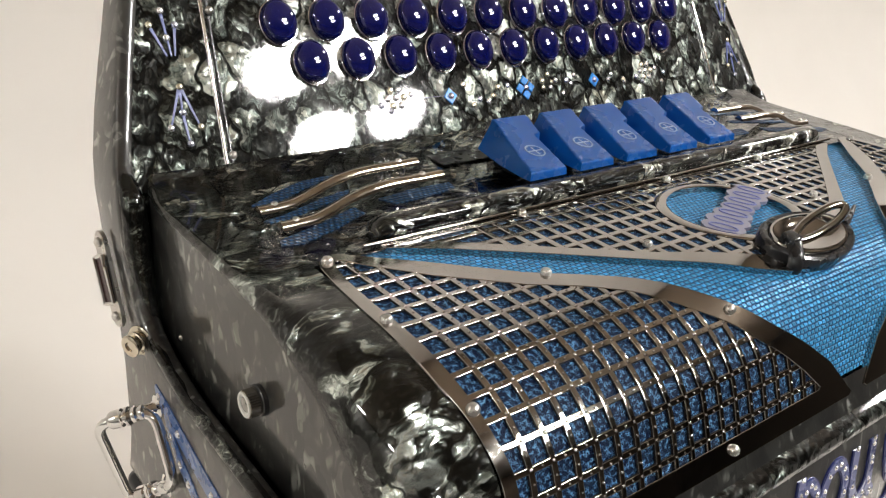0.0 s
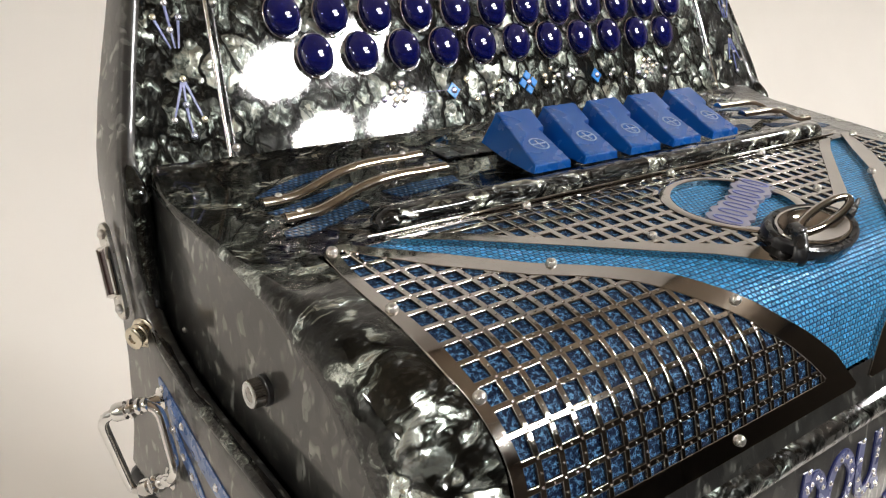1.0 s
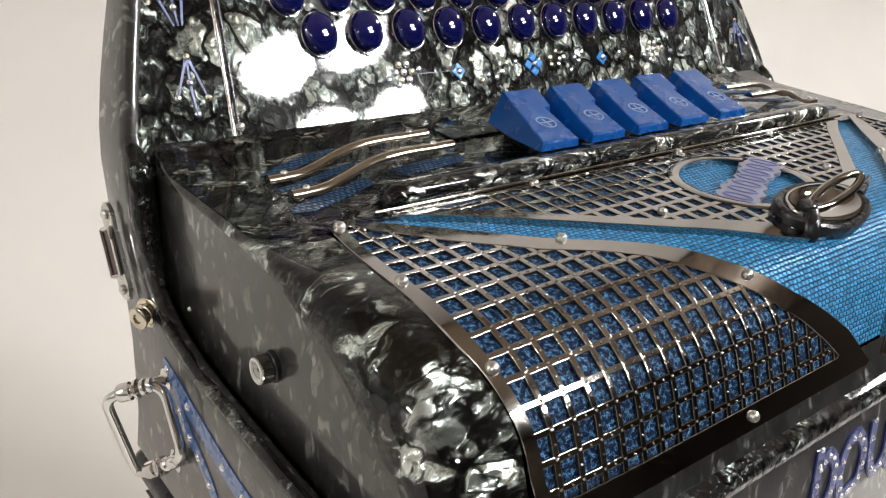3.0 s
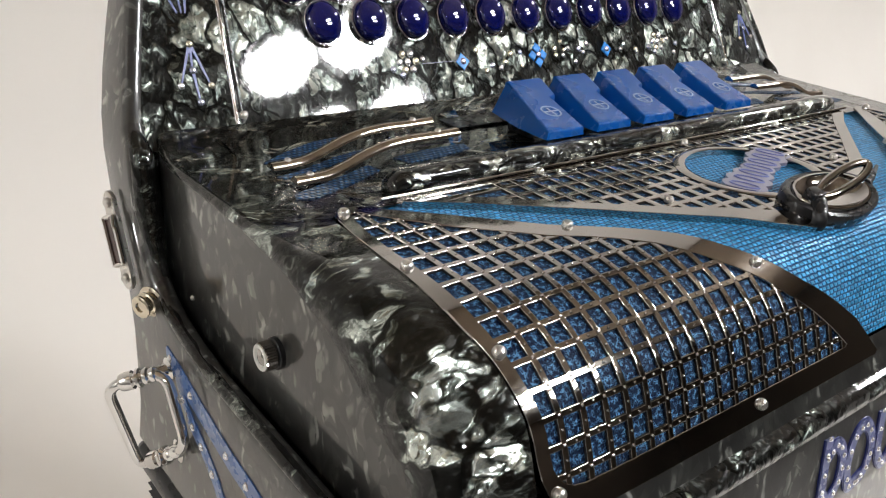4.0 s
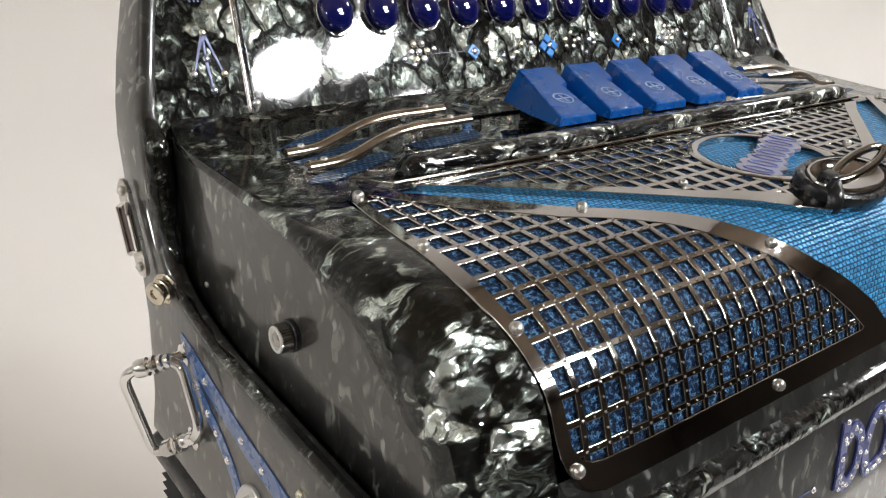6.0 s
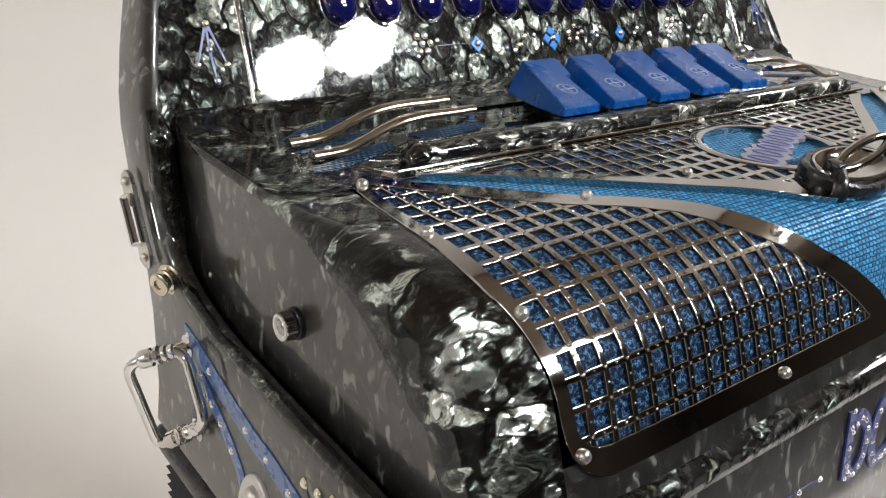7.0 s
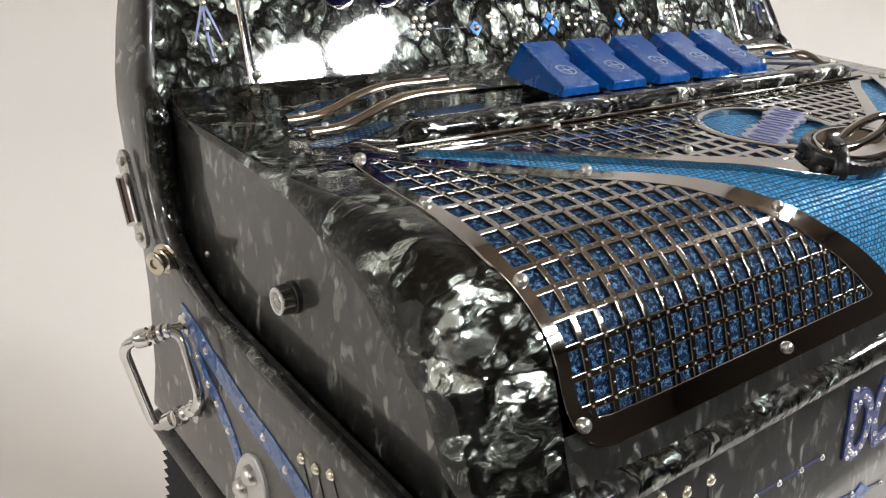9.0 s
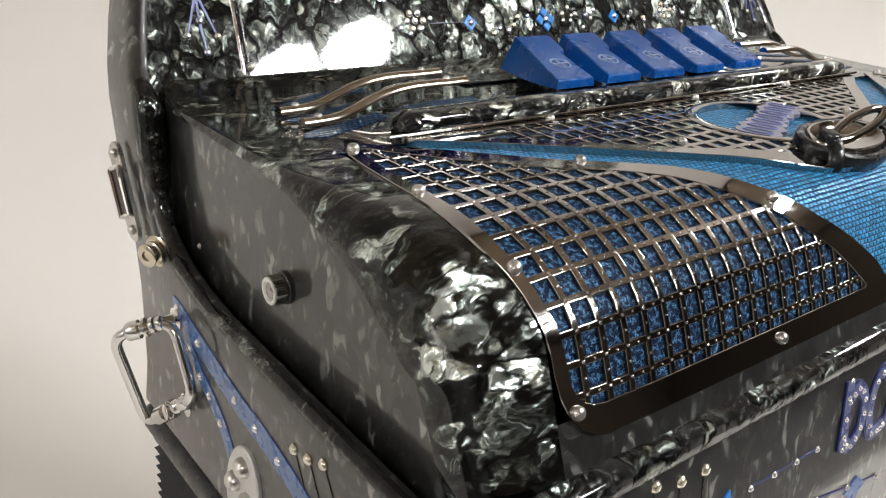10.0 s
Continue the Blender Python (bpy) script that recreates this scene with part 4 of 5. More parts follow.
def make_levers():
    for flip in (False, True):
        fx = mirror_x if flip else (lambda x: x)
        for y, shift in ((-7.45, 0.0), (-10.2, 0.1)):
            pts = [(-1.15, -0.62), (0.0, -0.60), (1.2, -0.50), (2.4, -0.12), (3.7, 0.38), (5.2, 0.75), (7.0, 0.92), (9.0, 0.92), (10.9, 0.95)]
            bm = bmesh.new()
            path = smooth_path([(fx(x + shift), y, z) for x, z in pts], 4)
            rows = []
            for p in path:
                rows.append([bm.verts.new((p.x, p.y + 0.46 * math.cos(a), p.z - 0.25 + 0.42 * math.sin(a))) for a in [math.pi * k / 8 for k in range(9)]])
            quad_strip(bm, rows, True)
            bm.faces.new(rows[0])
            bm.faces.new(rows[-1])
            lev = part("lever", bm, LEVER_CHROME, accordion, "bent half-round chrome lever over the blue cloth", 50)
            for x, z in ((0.0, -0.58), (9.42, 0.93)):
                screw(Vector((fx(x), y, z + 0.05)), Vector((1, 0, 0)), Vector((0, 1, 0)), Vector((0, 0, 1)), 0.72, lev)
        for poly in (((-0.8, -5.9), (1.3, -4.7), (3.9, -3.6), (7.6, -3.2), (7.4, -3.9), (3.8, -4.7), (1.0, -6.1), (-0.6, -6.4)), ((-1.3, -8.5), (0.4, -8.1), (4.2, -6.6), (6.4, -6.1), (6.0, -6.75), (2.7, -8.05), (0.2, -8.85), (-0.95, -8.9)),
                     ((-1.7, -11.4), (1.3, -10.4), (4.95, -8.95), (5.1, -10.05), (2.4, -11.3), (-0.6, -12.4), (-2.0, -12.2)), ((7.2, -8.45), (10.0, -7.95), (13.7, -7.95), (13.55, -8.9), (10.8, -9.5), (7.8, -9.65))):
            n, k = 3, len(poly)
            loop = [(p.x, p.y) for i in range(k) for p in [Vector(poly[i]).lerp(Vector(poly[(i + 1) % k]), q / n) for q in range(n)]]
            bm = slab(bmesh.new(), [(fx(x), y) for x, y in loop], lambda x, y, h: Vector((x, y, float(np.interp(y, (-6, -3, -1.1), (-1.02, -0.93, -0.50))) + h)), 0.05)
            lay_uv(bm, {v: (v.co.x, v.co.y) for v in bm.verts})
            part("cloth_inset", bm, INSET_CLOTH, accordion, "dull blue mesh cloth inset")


make_levers()


# ---- emblem and plaque on the grille ----
def make_emblem():
    c = Vector((29.9, 4.4))

    def put(a, b, h):
        return on_top(c.x + a, c.y + b, h)

    def oval(rx, rs, h, n=44):
        return [put(rx * math.cos(k * math.tau / n), rs * math.sin(k * math.tau / n), h) for k in range(n)]
    bm = bmesh.new()
    quad_strip(bm, [[bm.verts.new(p) for p in oval(*row)] for row in ((4.75, 2.5, -0.45), (4.75, 2.5, 0.42), (4.65, 2.42, 0.62), (4.4, 2.25, 0.72), (4.05, 2.0, 0.66), (3.85, 1.85, 0.4), (3.75, 1.8, 0.0))], True)
    base = part("badge", bm, BLACK, accordion, "oval black badge with chrome dish and raised loop")
    # shallow dish with a rolled rim, pale inside
    bm = bmesh.new()
    dish = [bm.verts.new(p) for p in oval(0.5, 0.25, 0.28)]
    quad_strip(bm, [[bm.verts.new(p) for p in oval(*row)] for row in ((3.9, 1.9, 0.1), (3.95, 1.95, 0.62), (3.85, 1.88, 0.78), (3.65, 1.74, 0.78), (3.5, 1.62, 0.6), (2.4, 1.1, 0.36))] + [dish], True)
    bm.faces.new(dish)
    part("badge_dish", bm, CHROME, base, "polished chrome dish", 50)
    bm = bmesh.new()
    loop = []
    for k in range(40):
        q = k * math.tau / 40
        cu, sv = math.cos(q), math.sin(q)
        loop.append(put(0.7 + 2.8 * cu - 0.4 * sv, 0.05 - 0.05 * cu + 0.55 * sv, 1.35 + 0.65 * cu - 0.25 * sv))
    tube(bm, loop, 0.29, 12, True)
    part("badge_loop", bm, CHROME, base, "raised chrome loop", 60)
    clip = unit_mesh("badge_clip", box(bmesh.new(), -0.62, 0.62, -0.55, 0.55, -0.6, 0.75, 0.14), BLACK)
    p, ax, ay, az = top_frame(c.x - 3.1, c.y + 0.3)
    tie = place("badge_clip", clip, base, basis(p + az * 0.75, ax * 0.95, ay * 0.9, az * 0.85), "black cable tie head")
    bm = bmesh.new()
    tube(bm, smooth_path([put(-2.6, 0.1, 1.1), put(-3.2, 0.7, 1.0), put(-3.75, 1.3, 0.75), put(-4.0, 1.75, 0.2), put(-4.0, 1.8, -0.3)], 4), 0.5, 10, flat=0.35)
    part("clip_band", bm, BLACK, base)
    bm = bmesh.new()
    tube(bm, smooth_path([put(4.2, 0.2, 0.5), put(5.0, 0.0, 0.75), put(5.8, -0.2, 0.85), put(6.7, -0.5, 1.1)], 4), lambda f: 0.46 - 0.34 * f, 8)
    part("clip_tail", bm, BLACK, base)
    # the scalloped plaque set slantwise across the oval window
    start, run = Vector((24.9, 1.0)), Vector((10.0, -4.1))
    along = run.normalized()
    across = Vector((-along.y, along.x))
    n = 7
    top, low = [], []
    for k in range(n * 6 + 1):
        f = k / (n * 6)
        wave = 0.36 * abs(math.sin(k * math.pi / 6)) + 0.18 * math.sin(f * 9.0)
        q = start + run * f
        top.append(tuple(q + across * (1.05 + wave)))
        low.append(tuple(q - across * (1.05 + wave)))
    plaque = part("plaque", slab(bmesh.new(), top + low[::-1], lambda x, s, h: on_top(x, s, h + 0.05), 0.25), PLAQUE_GREY, accordion, "greyish lavender plaque with scalloped edges")
    for k in range(n):
        q = start + run * ((k + 0.5) / n)
        bm = bmesh.new()
        ring = [q + along * (0.42 * math.cos(a)) + across * (0.98 * math.sin(a)) for a in [j * math.tau / 18 for j in range(18)]]
        tube(bm, [on_top(p.x, p.y, 0.06) for p in ring], 0.085, 6, True)
        part("plaque_ring", bm, LAVENDER, plaque)


make_emblem()


# ---- lower box, side plates, bellows ----
def make_box():
    # front wall: moulding, then a flat face that leans a little forward
    bm = bmesh.new()
    moulding = [(-33.9, -10.0), (-34.45, -10.15), (-34.85, -10.35), (-35.02, -10.7), (-35.0, -11.1), (-34.85, -11.4), (-34.6, -11.55)]
    quad_strip(bm, [[bm.verts.new((x, y, z)) for y, z in moulding] for x in np.linspace(-7.4, mirror_x(-7.4), 30)])
    part("edge_moulding", bm, PEARL_FRONT, accordion, "rounded pearl moulding along the front", 60)
    bm = bmesh.new()
    section = [(-34.7, -11.45), (-34.85, -12.0), (-35.4, -15.5), (-36.3, -22.5), (-36.3, -23.6), (-35.0, -23.8)]
    quad_strip(bm, [[bm.verts.new((x, y, z)) for y, z in section] for x in np.linspace(-7.4, mirror_x(-7.4), 30)])
    part("front_panel", bm, PEARL_END, accordion, "dark pearl front panel with a moulded edge", 40)
    # side plates: low ledge, rising in a curve into the end of the fingerboard
    front = [(-36.2, -23.8), (-36.2, -22.4), (-35.3, -15.5), (-34.7, -12.2), (-33.9, -11.35), (-29.0, -11.2), (-20.0, -11.0), (-12.4, -10.75), (-9.3, -10.35), (-6.9, -9.75), (-5.4, -9.1), (-4.2, -8.2), (-3.3, -7.0), (-2.75, -5.6), (-2.2, -3.5), (-1.9, -1.5), (-1.2, -0.4), (0.1, 0.5), (1.3, 2.6), (3.0, 5.6), (5.0, 9.3), (6.6, 12.2), (8.5, 15.6)]
    back = [(11.4, 15.4), (9.7, 12.0), (8.5, 9.47), (7.7, 7.39), (7.0, 5.36), (5.8, 2.56), (4.3, 0.0), (3.5, -1.8), (2.7, -4.9), (1.33, -8.1), (0.72, -10.5), (0.1, -13.7), (0.1, -19.6), (0.4, -23.8)]
    outline = front + back

    def outer(z):
        return -7.8 if z < -1 else -7.8 + 0.30 * (z + 1)
    for flip in (False, True):
        fx = mirror_x if flip else (lambda x: x)
        bm = bmesh.new()
        n = len(outline)
        rows = []
        for depth, inset in ((1.40, 0.62), (1.36, 0.42), (1.24, 0.2), (1.02, 0.05), (0.7, 0.0), (0.4, 0.06), (0.18, 0.22), (0.05, 0.42), (0.0, 0.7)):
            row = []
            for i, (y, z) in enumerate(outline):
                a, b = Vector(outline[i - 1]), Vector(outline[(i + 1) % n])
                t = (b - a).normalized()
                nrm = Vector((t.y, -t.x))
                q = Vector((y, z)) + nrm * inset
                row.append(bm.verts.new((fx(outer(z) + depth), q.x, q.y)))
            rows.append(row)
        quad_strip(bm, rows, True)
        for row in (rows[0], rows[-1]):
            flat = [Vector((v.co.y, v.co.z, 0)) for v in row]
            for a, b, c in tessellate_polygon([flat]):
                bm.faces.new((row[a], row[b], row[c]))
        rim = bmesh.new()
        edge = smooth_path([(fx(outer(z) + float(np.interp(z, (-9.5, -7.5, -1.5, 0.5), (0.56, 0.95, 0.95, 0.72)))), y + (0.62 if z > -1 else 0.35 if z > -9.5 else 0.1), z - 0.35 * (1 if z < -8 else 0.3)) for y, z in front[4:21]], 5)
        tube(rim, edge, lambda f: float(np.interp(f, (0, 0.3, 0.5, 0.60, 0.70, 0.80, 1), (0.5, 0.5, 0.66, 0.92, 0.80, 0.50, 0.30))), 14, flat=0.8)
        part("edge_moulding", rim, PEARL_RIM, accordion, "polished rounded pearl edge of the side", 60)
        part("side_plate", bm, PEARL_END, accordion, "dark grey pearl side of the treble box", 50)
    part("back_panel", box(bmesh.new(), -7.0, mirror_x(-7.0), -0.6, 0.0, -23.8, -1.2), PEARL_EDGE, accordion)
    # frame of the bellows
    for z0, z1 in ((-26.0, -23.8), (-70.0, -67.6)):
        part("bellows_frame", box(bmesh.new(), -8.1, mirror_x(-8.1), -36.6, 1.0, z0, z1, 0.8, 4), BLACK, accordion, "glossy black rounded bellows frame", 50)
    bm = bmesh.new()
    rows = []
    folds = 50
    for k in range(folds * 2 + 1):
        z = -26.0 - (67.6 - 26.0) * k / (folds * 2)
        g = 0.0 if k % 2 else 0.5
        x0, x1, y0, y1 = -7.0 - g, mirror_x(-7.0 - g), -35.4 - g, -0.2 + g
        rows.append([bm.verts.new((x, y, z)) for x, y in ((x0, y0), (MID, y0), (x1, y0), (x1, y1), (MID, y1), (x0, y1))])
    quad_strip(bm, rows, True)
    part("bellows", bm, LEATHER, accordion, "closed pleated black bellows", 20)
    part("bass_box", box(bmesh.new(), -7.6, mirror_x(-7.6), -36.0, 0.6, -90.5, -70.0, 1.2, 4), PEARL_END, accordion, "dark pearl bass box", 50)
    foot = unit_mesh("foot", lathe(bmesh.new(), [(1.2, -92), (1.4, -91.6), (1.4, -90.4)], 20), BLACK)
    for x in (-4, mirror_x(-4)):
        for y in (-32, -4):
            place("foot", foot, accordion, Matrix.Translation(Vector((x, y, 0)) * U))


make_box()

SIDE = (Vector((0, -1, 0)), Vector((0, 0, 1)), Vector((-1, 0, 0)))        # frame of the left side: outwards is -x


TURNED = tuple(Matrix.Rotation(radians(24), 3, "Z") @ v for v in SIDE)      # fittings that face a little forward


def on_side(y, z, h=0.0):
    return Vector((-7.8 - h, y, z))


def side_frame(y, z, h=0.0):
    return (on_side(y, z, h), *SIDE)


def make_side_fittings():
    # knurled thumb screw on a pale washer
    p, ax, ay, az = Vector((-6.0, -17.5, -7.0)), *SIDE
    washer = unit_mesh("washer", lathe(bmesh.new(), [(1.06, -0.05), (1.06, 0.3), (1.0, 0.36), (0.7, 0.38), (0.7, 0.5)], 28), BLACK)
    bm = bmesh.new()
    rows = []
    for r, z, k in ((0.80, 0.40, 1), (0.86, 0.46, 1), (0.86, 1.12, 1), (0.80, 1.2, 1), (0.66, 1.22, 0), (0.62, 0.7, 0)):
        rows.append([bm.verts.new(((r + (0.08 if i % 2 and k else 0)) * math.cos(i * math.tau / 56), (r + (0.08 if i % 2 and k else 0)) * math.sin(i * math.tau / 56), z)) for i in range(56)])
    quad_strip(bm, rows, True)
    bm.faces.new(rows[0])
    bm.faces.new(rows[-1])
    knob = place("thumb_screw", unit_mesh("thumb_screw", bm, CHROME, 20), accordion, basis(p, ax * 0.84, ay * 0.84, az * 0.84), "knurled chrome thumb screw on a black washer")
    place("washer", washer, knob)
    cap = unit_mesh("screw_face", lathe(bmesh.new(), [(0.60, 1.0), (0.86, 1.16), (0.87, 1.25), (0.84, 1.28), (0.66, 1.28), (0.60, 1.1)], 28), IVORY)
    place("screw_face", cap, knob, None, "pale worn ring on the screw's face")
    core = unit_mesh("screw_core", lathe(bmesh.new(), [(0.62, 0.9), (0.58, 1.12), (0.42, 1.26), (0.2, 1.33), (0.0, 1.35)], 20), CHROME, 60)
    place("screw_core", core, knob)
    # strap loop: two screwed ears and a raised bow between them
    ends = (Vector((1.15, -4.9)), Vector((-1.35, -9.3)))
    d = (ends[1] - ends[0]).normalized()
    n = Vector((-d.y, d.x))
    pts = []
    for c, sign in ((ends[0], -1), (ends[1], 1)):
        pts += [tuple(c + d * (sign * 0.78 * math.cos(a)) + n * (sign * 0.54 * math.sin(a))) for a in [math.pi * k / 8 - math.pi / 2 for k in range(9)]]
    tip = radians(16)

    def on_loop(y, z, h):
        """The loop is turned about its own length, its back edge standing out."""
        q = Vector((y, z)) - ends[0]
        w = q.dot(n)
        foot = ends[0] + d * q.dot(d)
        flat = Vector((0, n.x, n.y))
        out = Vector((-1, 0, 0))
        return on_side(foot.x, foot.y, 0.35) + (flat * math.cos(tip) + out * math.sin(tip)) * w + (out * math.cos(tip) - flat * math.sin(tip)) * h
    loop = part("strap_loop", slab(bmesh.new(), pts, lambda y, z, h: on_loop(y, z, h + 0.22), 0.3, 0.06), SATIN, accordion, "narrow chrome strap loop with a bar coloured as a red reflection")
    a, b = ends[0] + d * 0.95, ends[1] - d * 0.95
    rect = [tuple(a + n * 0.36), tuple(b + n * 0.36), tuple(b - n * 0.36), tuple(a - n * 0.36)]
    part("loop_bar", slab(bmesh.new(), rect, lambda y, z, h: on_loop(y, z, h + 0.50), 0.3, 0.1), RED_REFLECTION, loop, "glossy bar with a dark red reflection as its colour")
    bm = bmesh.new()
    hoop = [a - n * 0.5, a + n * 0.5, b + n * 0.5, b - n * 0.5]
    tube(bm, [on_loop(*Vector(hoop[i]).lerp(Vector(hoop[(i + 1) % 4]), k / 4), 0.5) for i in range(4) for k in range(4)], 0.17, 8, True)
    part("loop_bow", bm, BRIGHT, loop, "thin chrome bow")
    for q in ends:
        screw(on_loop(q.x, q.y, 0.2), *TURNED, 1.0, loop)
    # snap stud
    stud = unit_mesh("snap_stud", lathe(bmesh.new(), [(1.2, 0), (1.2, 0.12), (1.08, 0.2), (0.8, 0.24), (0.78, 0.38), (0.92, 0.5), (0.92, 0.62), (0.74, 0.72), (0.62, 0.78), (0.62, 0.92), (0.86, 1.02), (0.86, 1.16), (0.7, 1.26), (0.38, 1.26), (0.3, 1.12), (0.0, 1.12)], 24), BRASS, 40)
    place("snap_stud", stud, accordion, basis(on_side(-4.3, -9.75), *(v * 0.86 for v in TURNED)), "round brass-toned snap stud")
    # strap ring: a four-sided bow with turned beads, held by two posts
    post = unit_mesh("ring_post", lathe(bmesh.new(), [(0.8, 0), (0.8, 0.15), (0.5, 0.3), (0.42, 0.5), (0.42, 1.1), (0.55, 1.25), (0.55, 1.5), (0.3, 1.6), (0.0, 1.62)], 18), BRIGHT, 40)
    corners = [Vector(q) for q in ((-8.45, -7.6, -12.9), (-8.3, -10.1, -17.1), (-9.5, -4.7, -21.7), (-11.5, -5.7, -14.1))]
    path = []
    for i, q in enumerate(corners):
        p0, p1 = corners[i - 1], corners[(i + 1) % 4]
        a, b = q + (p0 - q).normalized() * 1.2, q + (p1 - q).normalized() * 1.2
        for k in range(7):
            t = k / 6
            path.append(a * (1 - t) ** 2 + q * (2 * t * (1 - t)) + b * t * t)
    ring = part("strap_ring", tube(bmesh.new(), path, 0.34, 12, True), BRIGHT, accordion, "four-sided chrome strap ring on turned posts", 60)
    beads = [(0.0, 0.34), (0.05, 0.52), (0.12, 0.60), (0.38, 0.60), (0.42, 0.40), (0.47, 0.40), (0.50, 0.62), (0.57, 0.62), (0.60, 0.40), (0.68, 0.50), (0.76, 0.50), (0.80, 0.38), (0.88, 0.47), (0.95, 0.47), (1.0, 0.34)]
    for p0, p1 in ((corners[2], corners[1]), (corners[3], corners[0])):
        a, b = p0.lerp(p1, 0.22), p0.lerp(p1, 0.86)
        collar = bmesh.new()
        tube(collar, [a.lerp(b, f) for f, r in beads], lambda f: beads[min(int(f * 14 + 0.5), 14)][1], 16)
        part("ring_collar", collar, BRIGHT, ring, "", 30)
        mid = a.lerp(b, 0.5)
        place("ring_post", post, ring, basis(on_side(mid.y, mid.z), *SIDE))
    # small bolt in the groove
    screw(Vector((-5.95, -6.4, -9.0)), *SIDE, 0.6)
    # strap plate with three screws
    outline = [(-15.8 + 1.95 * math.cos(a) - 0.75 * math.sin(a), -20.5 + 3.4 * math.sin(a) + 0.35 * math.cos(a)) for a in [k * math.tau / 36 for k in range(36)]]
    plate = part("strap_plate", slab(bmesh.new(), outline, lambda y, z, h: on_side(y, z, h + 0.25), 0.4, 0.08), PLATE, accordion, "rounded pale satin metal strap plate with three screws")
    for y, z in ((-16.2, -18.4), (-15.0, -20.1), (-16.6, -20.6)):
        screw(*side_frame(y, z, 0.22), 1.9, plate)


make_side_fittings()


def make_side_inlay():
    """Two blue ribbons that spread from one point, set with stones."""
    ribbons = (((-6.4, -12.0), (-8.0, -12.9), (-14.9, -14.7), (-18.6, -15.3), (-23.0, -16.6), (-29.0, -20.0)), ((-7.4, -12.9), (-9.5, -15.3), (-11.4, -16.4), (-13.6, -18.2), (-15.4, -21.5)))
    for pts, w in zip(ribbons, (1.25, 1.0)):
        path = smooth_path(pts, 6)
        left, right = [], []
        for i, p in enumerate(path):
            d = (path[min(i + 1, len(path) - 1)] - path[max(i - 1, 0)]).normalized()
            k = w * min(1.0, 0.25 + i / 8) * 0.62
            left.append((p.x - d.y * k, p.y + d.x * k))
            right.append((p.x + d.y * k, p.y - d.x * k))
        bm = bmesh.new()
        rows = [[bm.verts.new(on_side(*a, 0.06)) for a in left], [bm.verts.new(on_side(*p, 0.09)) for p in path], [bm.verts.new(on_side(*a, 0.06)) for a in right]]
        base = [[bm.verts.new(on_side(*a, -0.05)) for a in left]]
        quad_strip(bm, base + rows + [[bm.verts.new(on_side(*a, -0.05)) for a in right]])
        part("inlay_ribbon", bm, INLAY, accordion, "blue inlaid ribbon set with stones", 60)
        for i in range(4, len(path), 4):
            gem(side_frame(path[i].x, path[i].y, 0.08), GEM, 0.95)
    stalks = (((-21.6, -13.8), (-23.6, -17.5)), ((-23.0, -13.5), (-25.0, -17.0)), ((-24.4, -12.9), (-26.6, -16.5)))
    for (y0, z0), (y1, z1) in stalks:
        stroke(on_side, (y0, z0), (y1, z1), 0.10, BLACK, 1.0, 0.04)
        gem(side_frame(y0, z0, 0.05), GEM_WARM, 1.15)
    for y, z in ((-25.6, -15.2), (-27.0, -15.6), (-28.2, -15.0), (-24.6, -18.4), (-29.5, -14.6), (-26.2, -17.4)):
        gem(side_frame(y, z, 0.03), GEM if z > -15.5 else GEM_WARM, 0.9)


make_side_inlay()


# ---- front panel: outlined letters and stones ----
def front_y(z):
    return float(np.interp(-z, (11.5, 12.0, 15.5, 22.5), (-34.75, -34.85, -35.4, -36.3)))


def on_front(x, z, h=0.0):
    return Vector((x, front_y(z) - h, z))


def front_frame(x, z, h=0.0):
    return on_front(x, z, h), Vector((1, 0, 0)), Vector((0, 0.14, 0.99)), Vector((0, -0.99, 0.14))


def ribbon_letter(name, paths, width, height, mat, label):
    """A letter-like shape of broad strokes, joined into one mesh."""
    bm = bmesh.new()
    for pts in paths:
        path = smooth_path(pts, 6)
        lo, up, base0, base1 = [], [], [], []
        for i, p in enumerate(path):
            d = (path[min(i + 1, len(path) - 1)] - path[max(i - 1, 0)]).normalized()
            n = Vector((-d.y, d.x)) * width / 2
            for row, q, h in ((base0, p - n, -0.05), (lo, p - n, height), (up, p + n, height), (base1, p + n, -0.05)):
                row.append(bm.verts.new(on_front(q.x, q.y, h)))
        quad_strip(bm, [base0, lo, up, base1])
        for i in (0, -1):
            bm.faces.new((base0[i], lo[i], up[i], base1[i]))
    return part(name, bm, mat, accordion, label, 40)


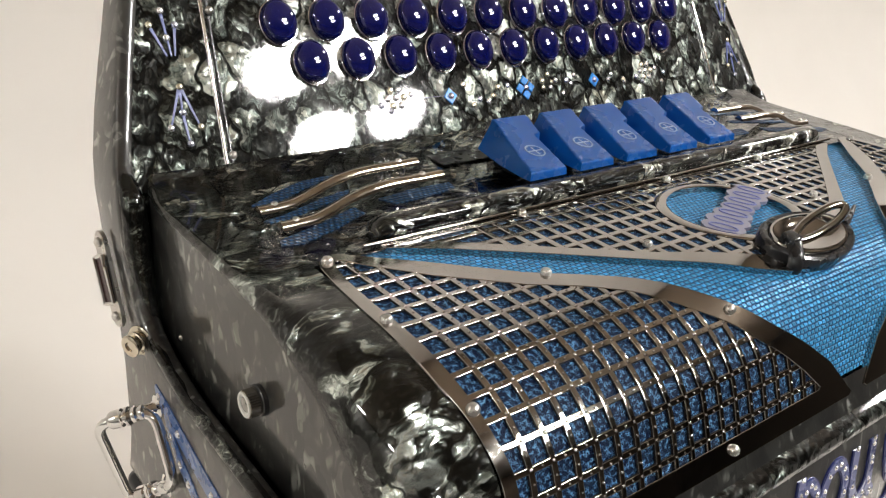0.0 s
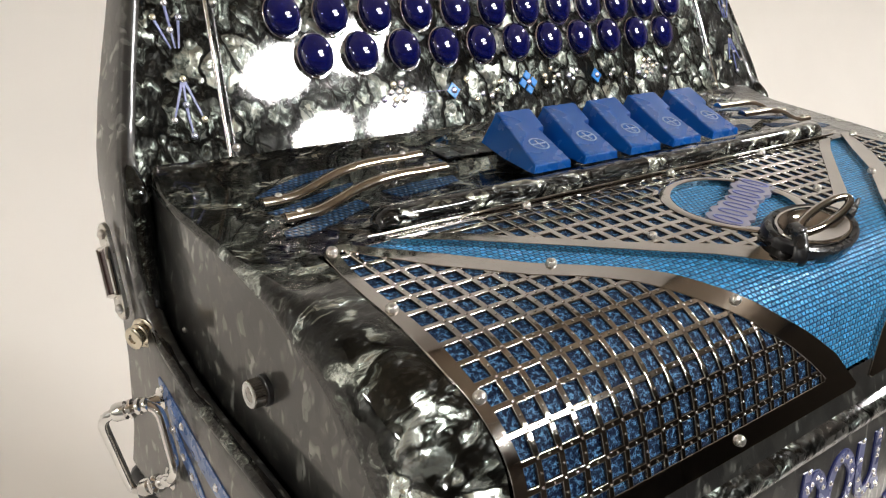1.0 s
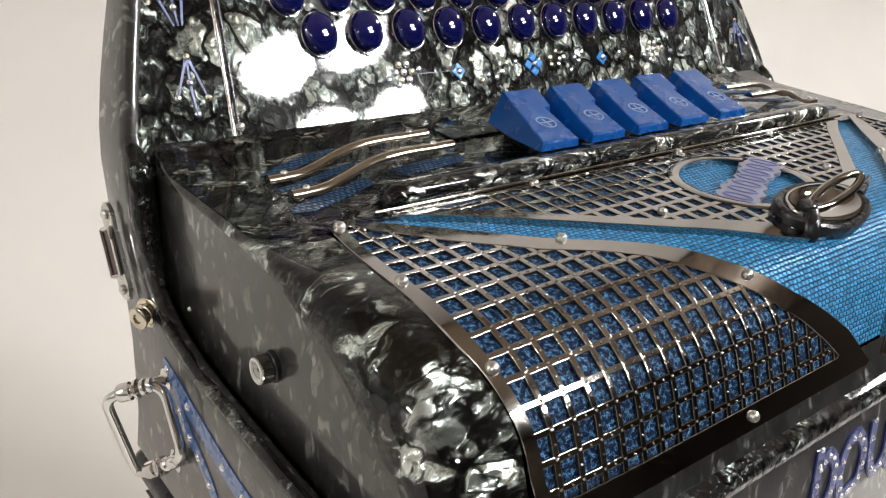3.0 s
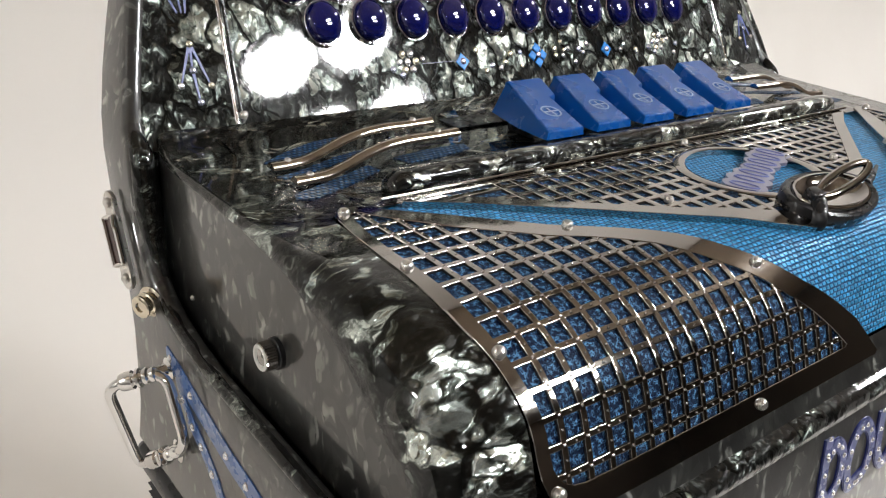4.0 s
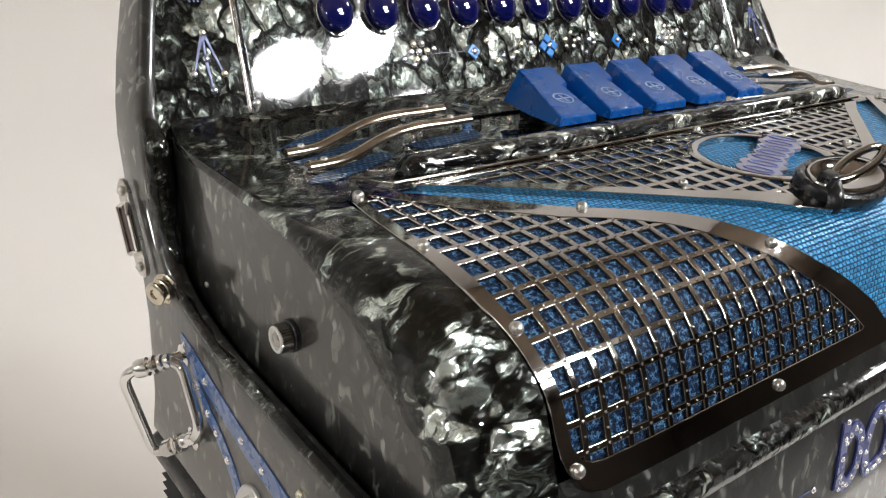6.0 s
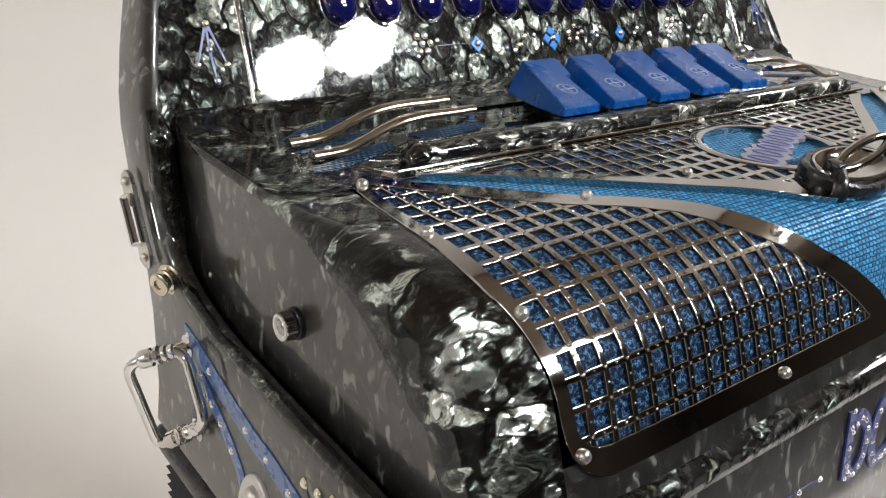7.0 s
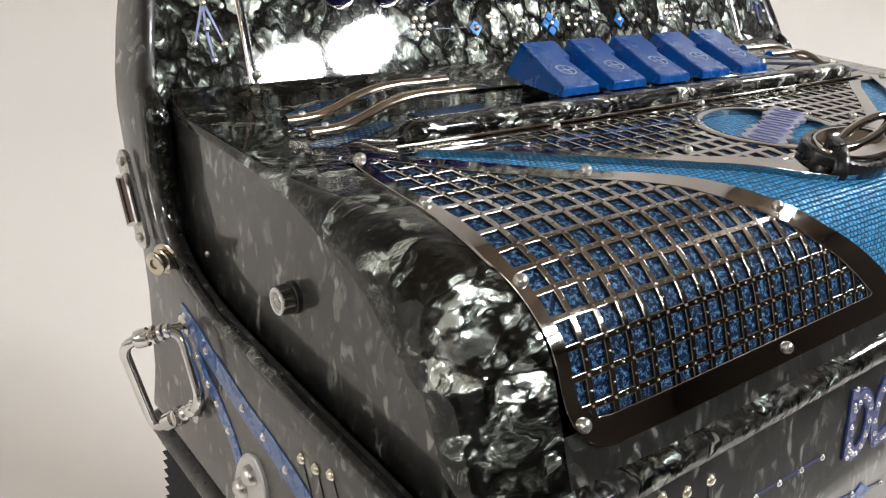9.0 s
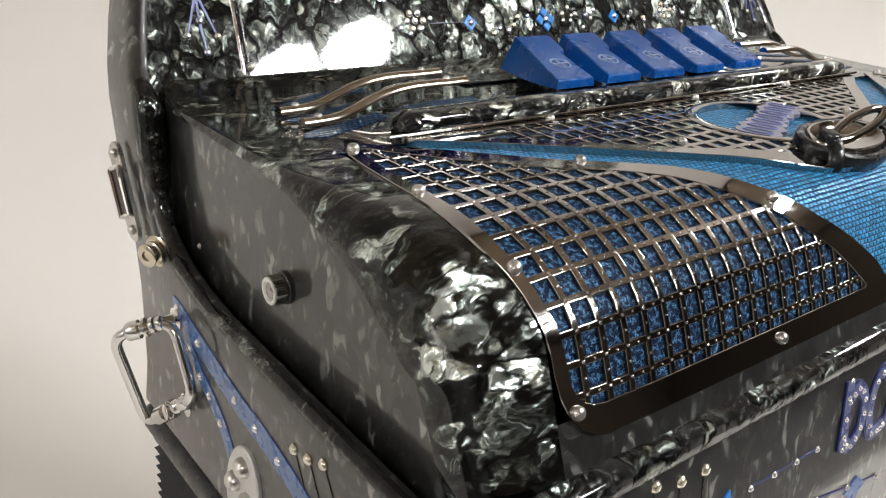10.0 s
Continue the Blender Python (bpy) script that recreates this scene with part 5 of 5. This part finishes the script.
def make_front():
    shapes = (
        ((((21.0, -16.6), (21.05, -14.6), (21.2, -12.2)), ((21.3, -13.6), (22.3, -13.0), (23.2, -14.0), (23.0, -15.8), (22.0, -16.7), (21.2, -16.2))), 0.95),
        ((((25.9, -16.6), (24.6, -16.8), (24.0, -15.2), (24.6, -13.3), (25.9, -12.9), (26.9, -14.3), (26.6, -16.2), (25.6, -16.8)),), 0.95),
        ((((28.0, -12.6), (28.0, -15.4), (29.0, -16.8), (30.2, -15.6), (30.3, -12.6)), ((30.3, -13.0), (30.4, -16.0), (31.0, -17.0))), 0.95),
        ((((32.6, -13.0), (33.0, -15.6), (33.9, -16.9), (34.8, -15.0), (35.2, -12.8)), ((34.9, -15.0), (34.2, -18.5), (33.0, -19.2))), 0.95),
    )
    for paths, w in shapes:
        ribbon_letter("letter_outline", paths, w + 0.06, 0.09, INLAY_EDGE, "deep blue outline round a letter shape")
        ribbon_letter("letter_shape", paths, w - 0.14, 0.14, LETTER, "raised lavender letter shape set with stones")
        for pts in paths:
            for p in smooth_path(pts, 2):
                gem(front_frame(p.x, p.y, 0.14), GEM, 0.62)
    lines = (((11.4, -15.3), (18.1, -15.5)), ((15.0, -18.4), (26.5, -20.6)))
    for a, b in lines:
        stroke(on_front, a, b, 0.12, INLAY_EDGE, 1.0, 0.05)
        for k in range(4):
            f = k / 3
            gem(front_frame(a[0] + (b[0] - a[0]) * f, a[1] + (b[1] - a[1]) * f, 0.05), GEM, 0.75)
    for x, z in ((3.4, -12.0), (5.3, -12.5), (7.2, -12.6)):
        gem(front_frame(x, z, 0.03), GEM_WARM, 1.15)
        stroke(on_front, (x, z), (x - 0.2, z - 4.2), 0.10, BLACK, 1.0, 0.04)
    part("inlay_diamond", slab(bmesh.new(), [(8.0, -15.6), (9.2, -17.6), (10.0, -17.0), (9.5, -14.6)], lambda x, z, h: on_front(x, z, h + 0.08), 0.12), INLAY_LIGHT, accordion)
    part("inlay_diamond", slab(bmesh.new(), [(22.4, -20.3), (23.6, -21.2), (25.0, -20.4), (23.8, -19.5)], lambda x, z, h: on_front(x, z, h + 0.08), 0.12), INLAY, accordion)


make_front()
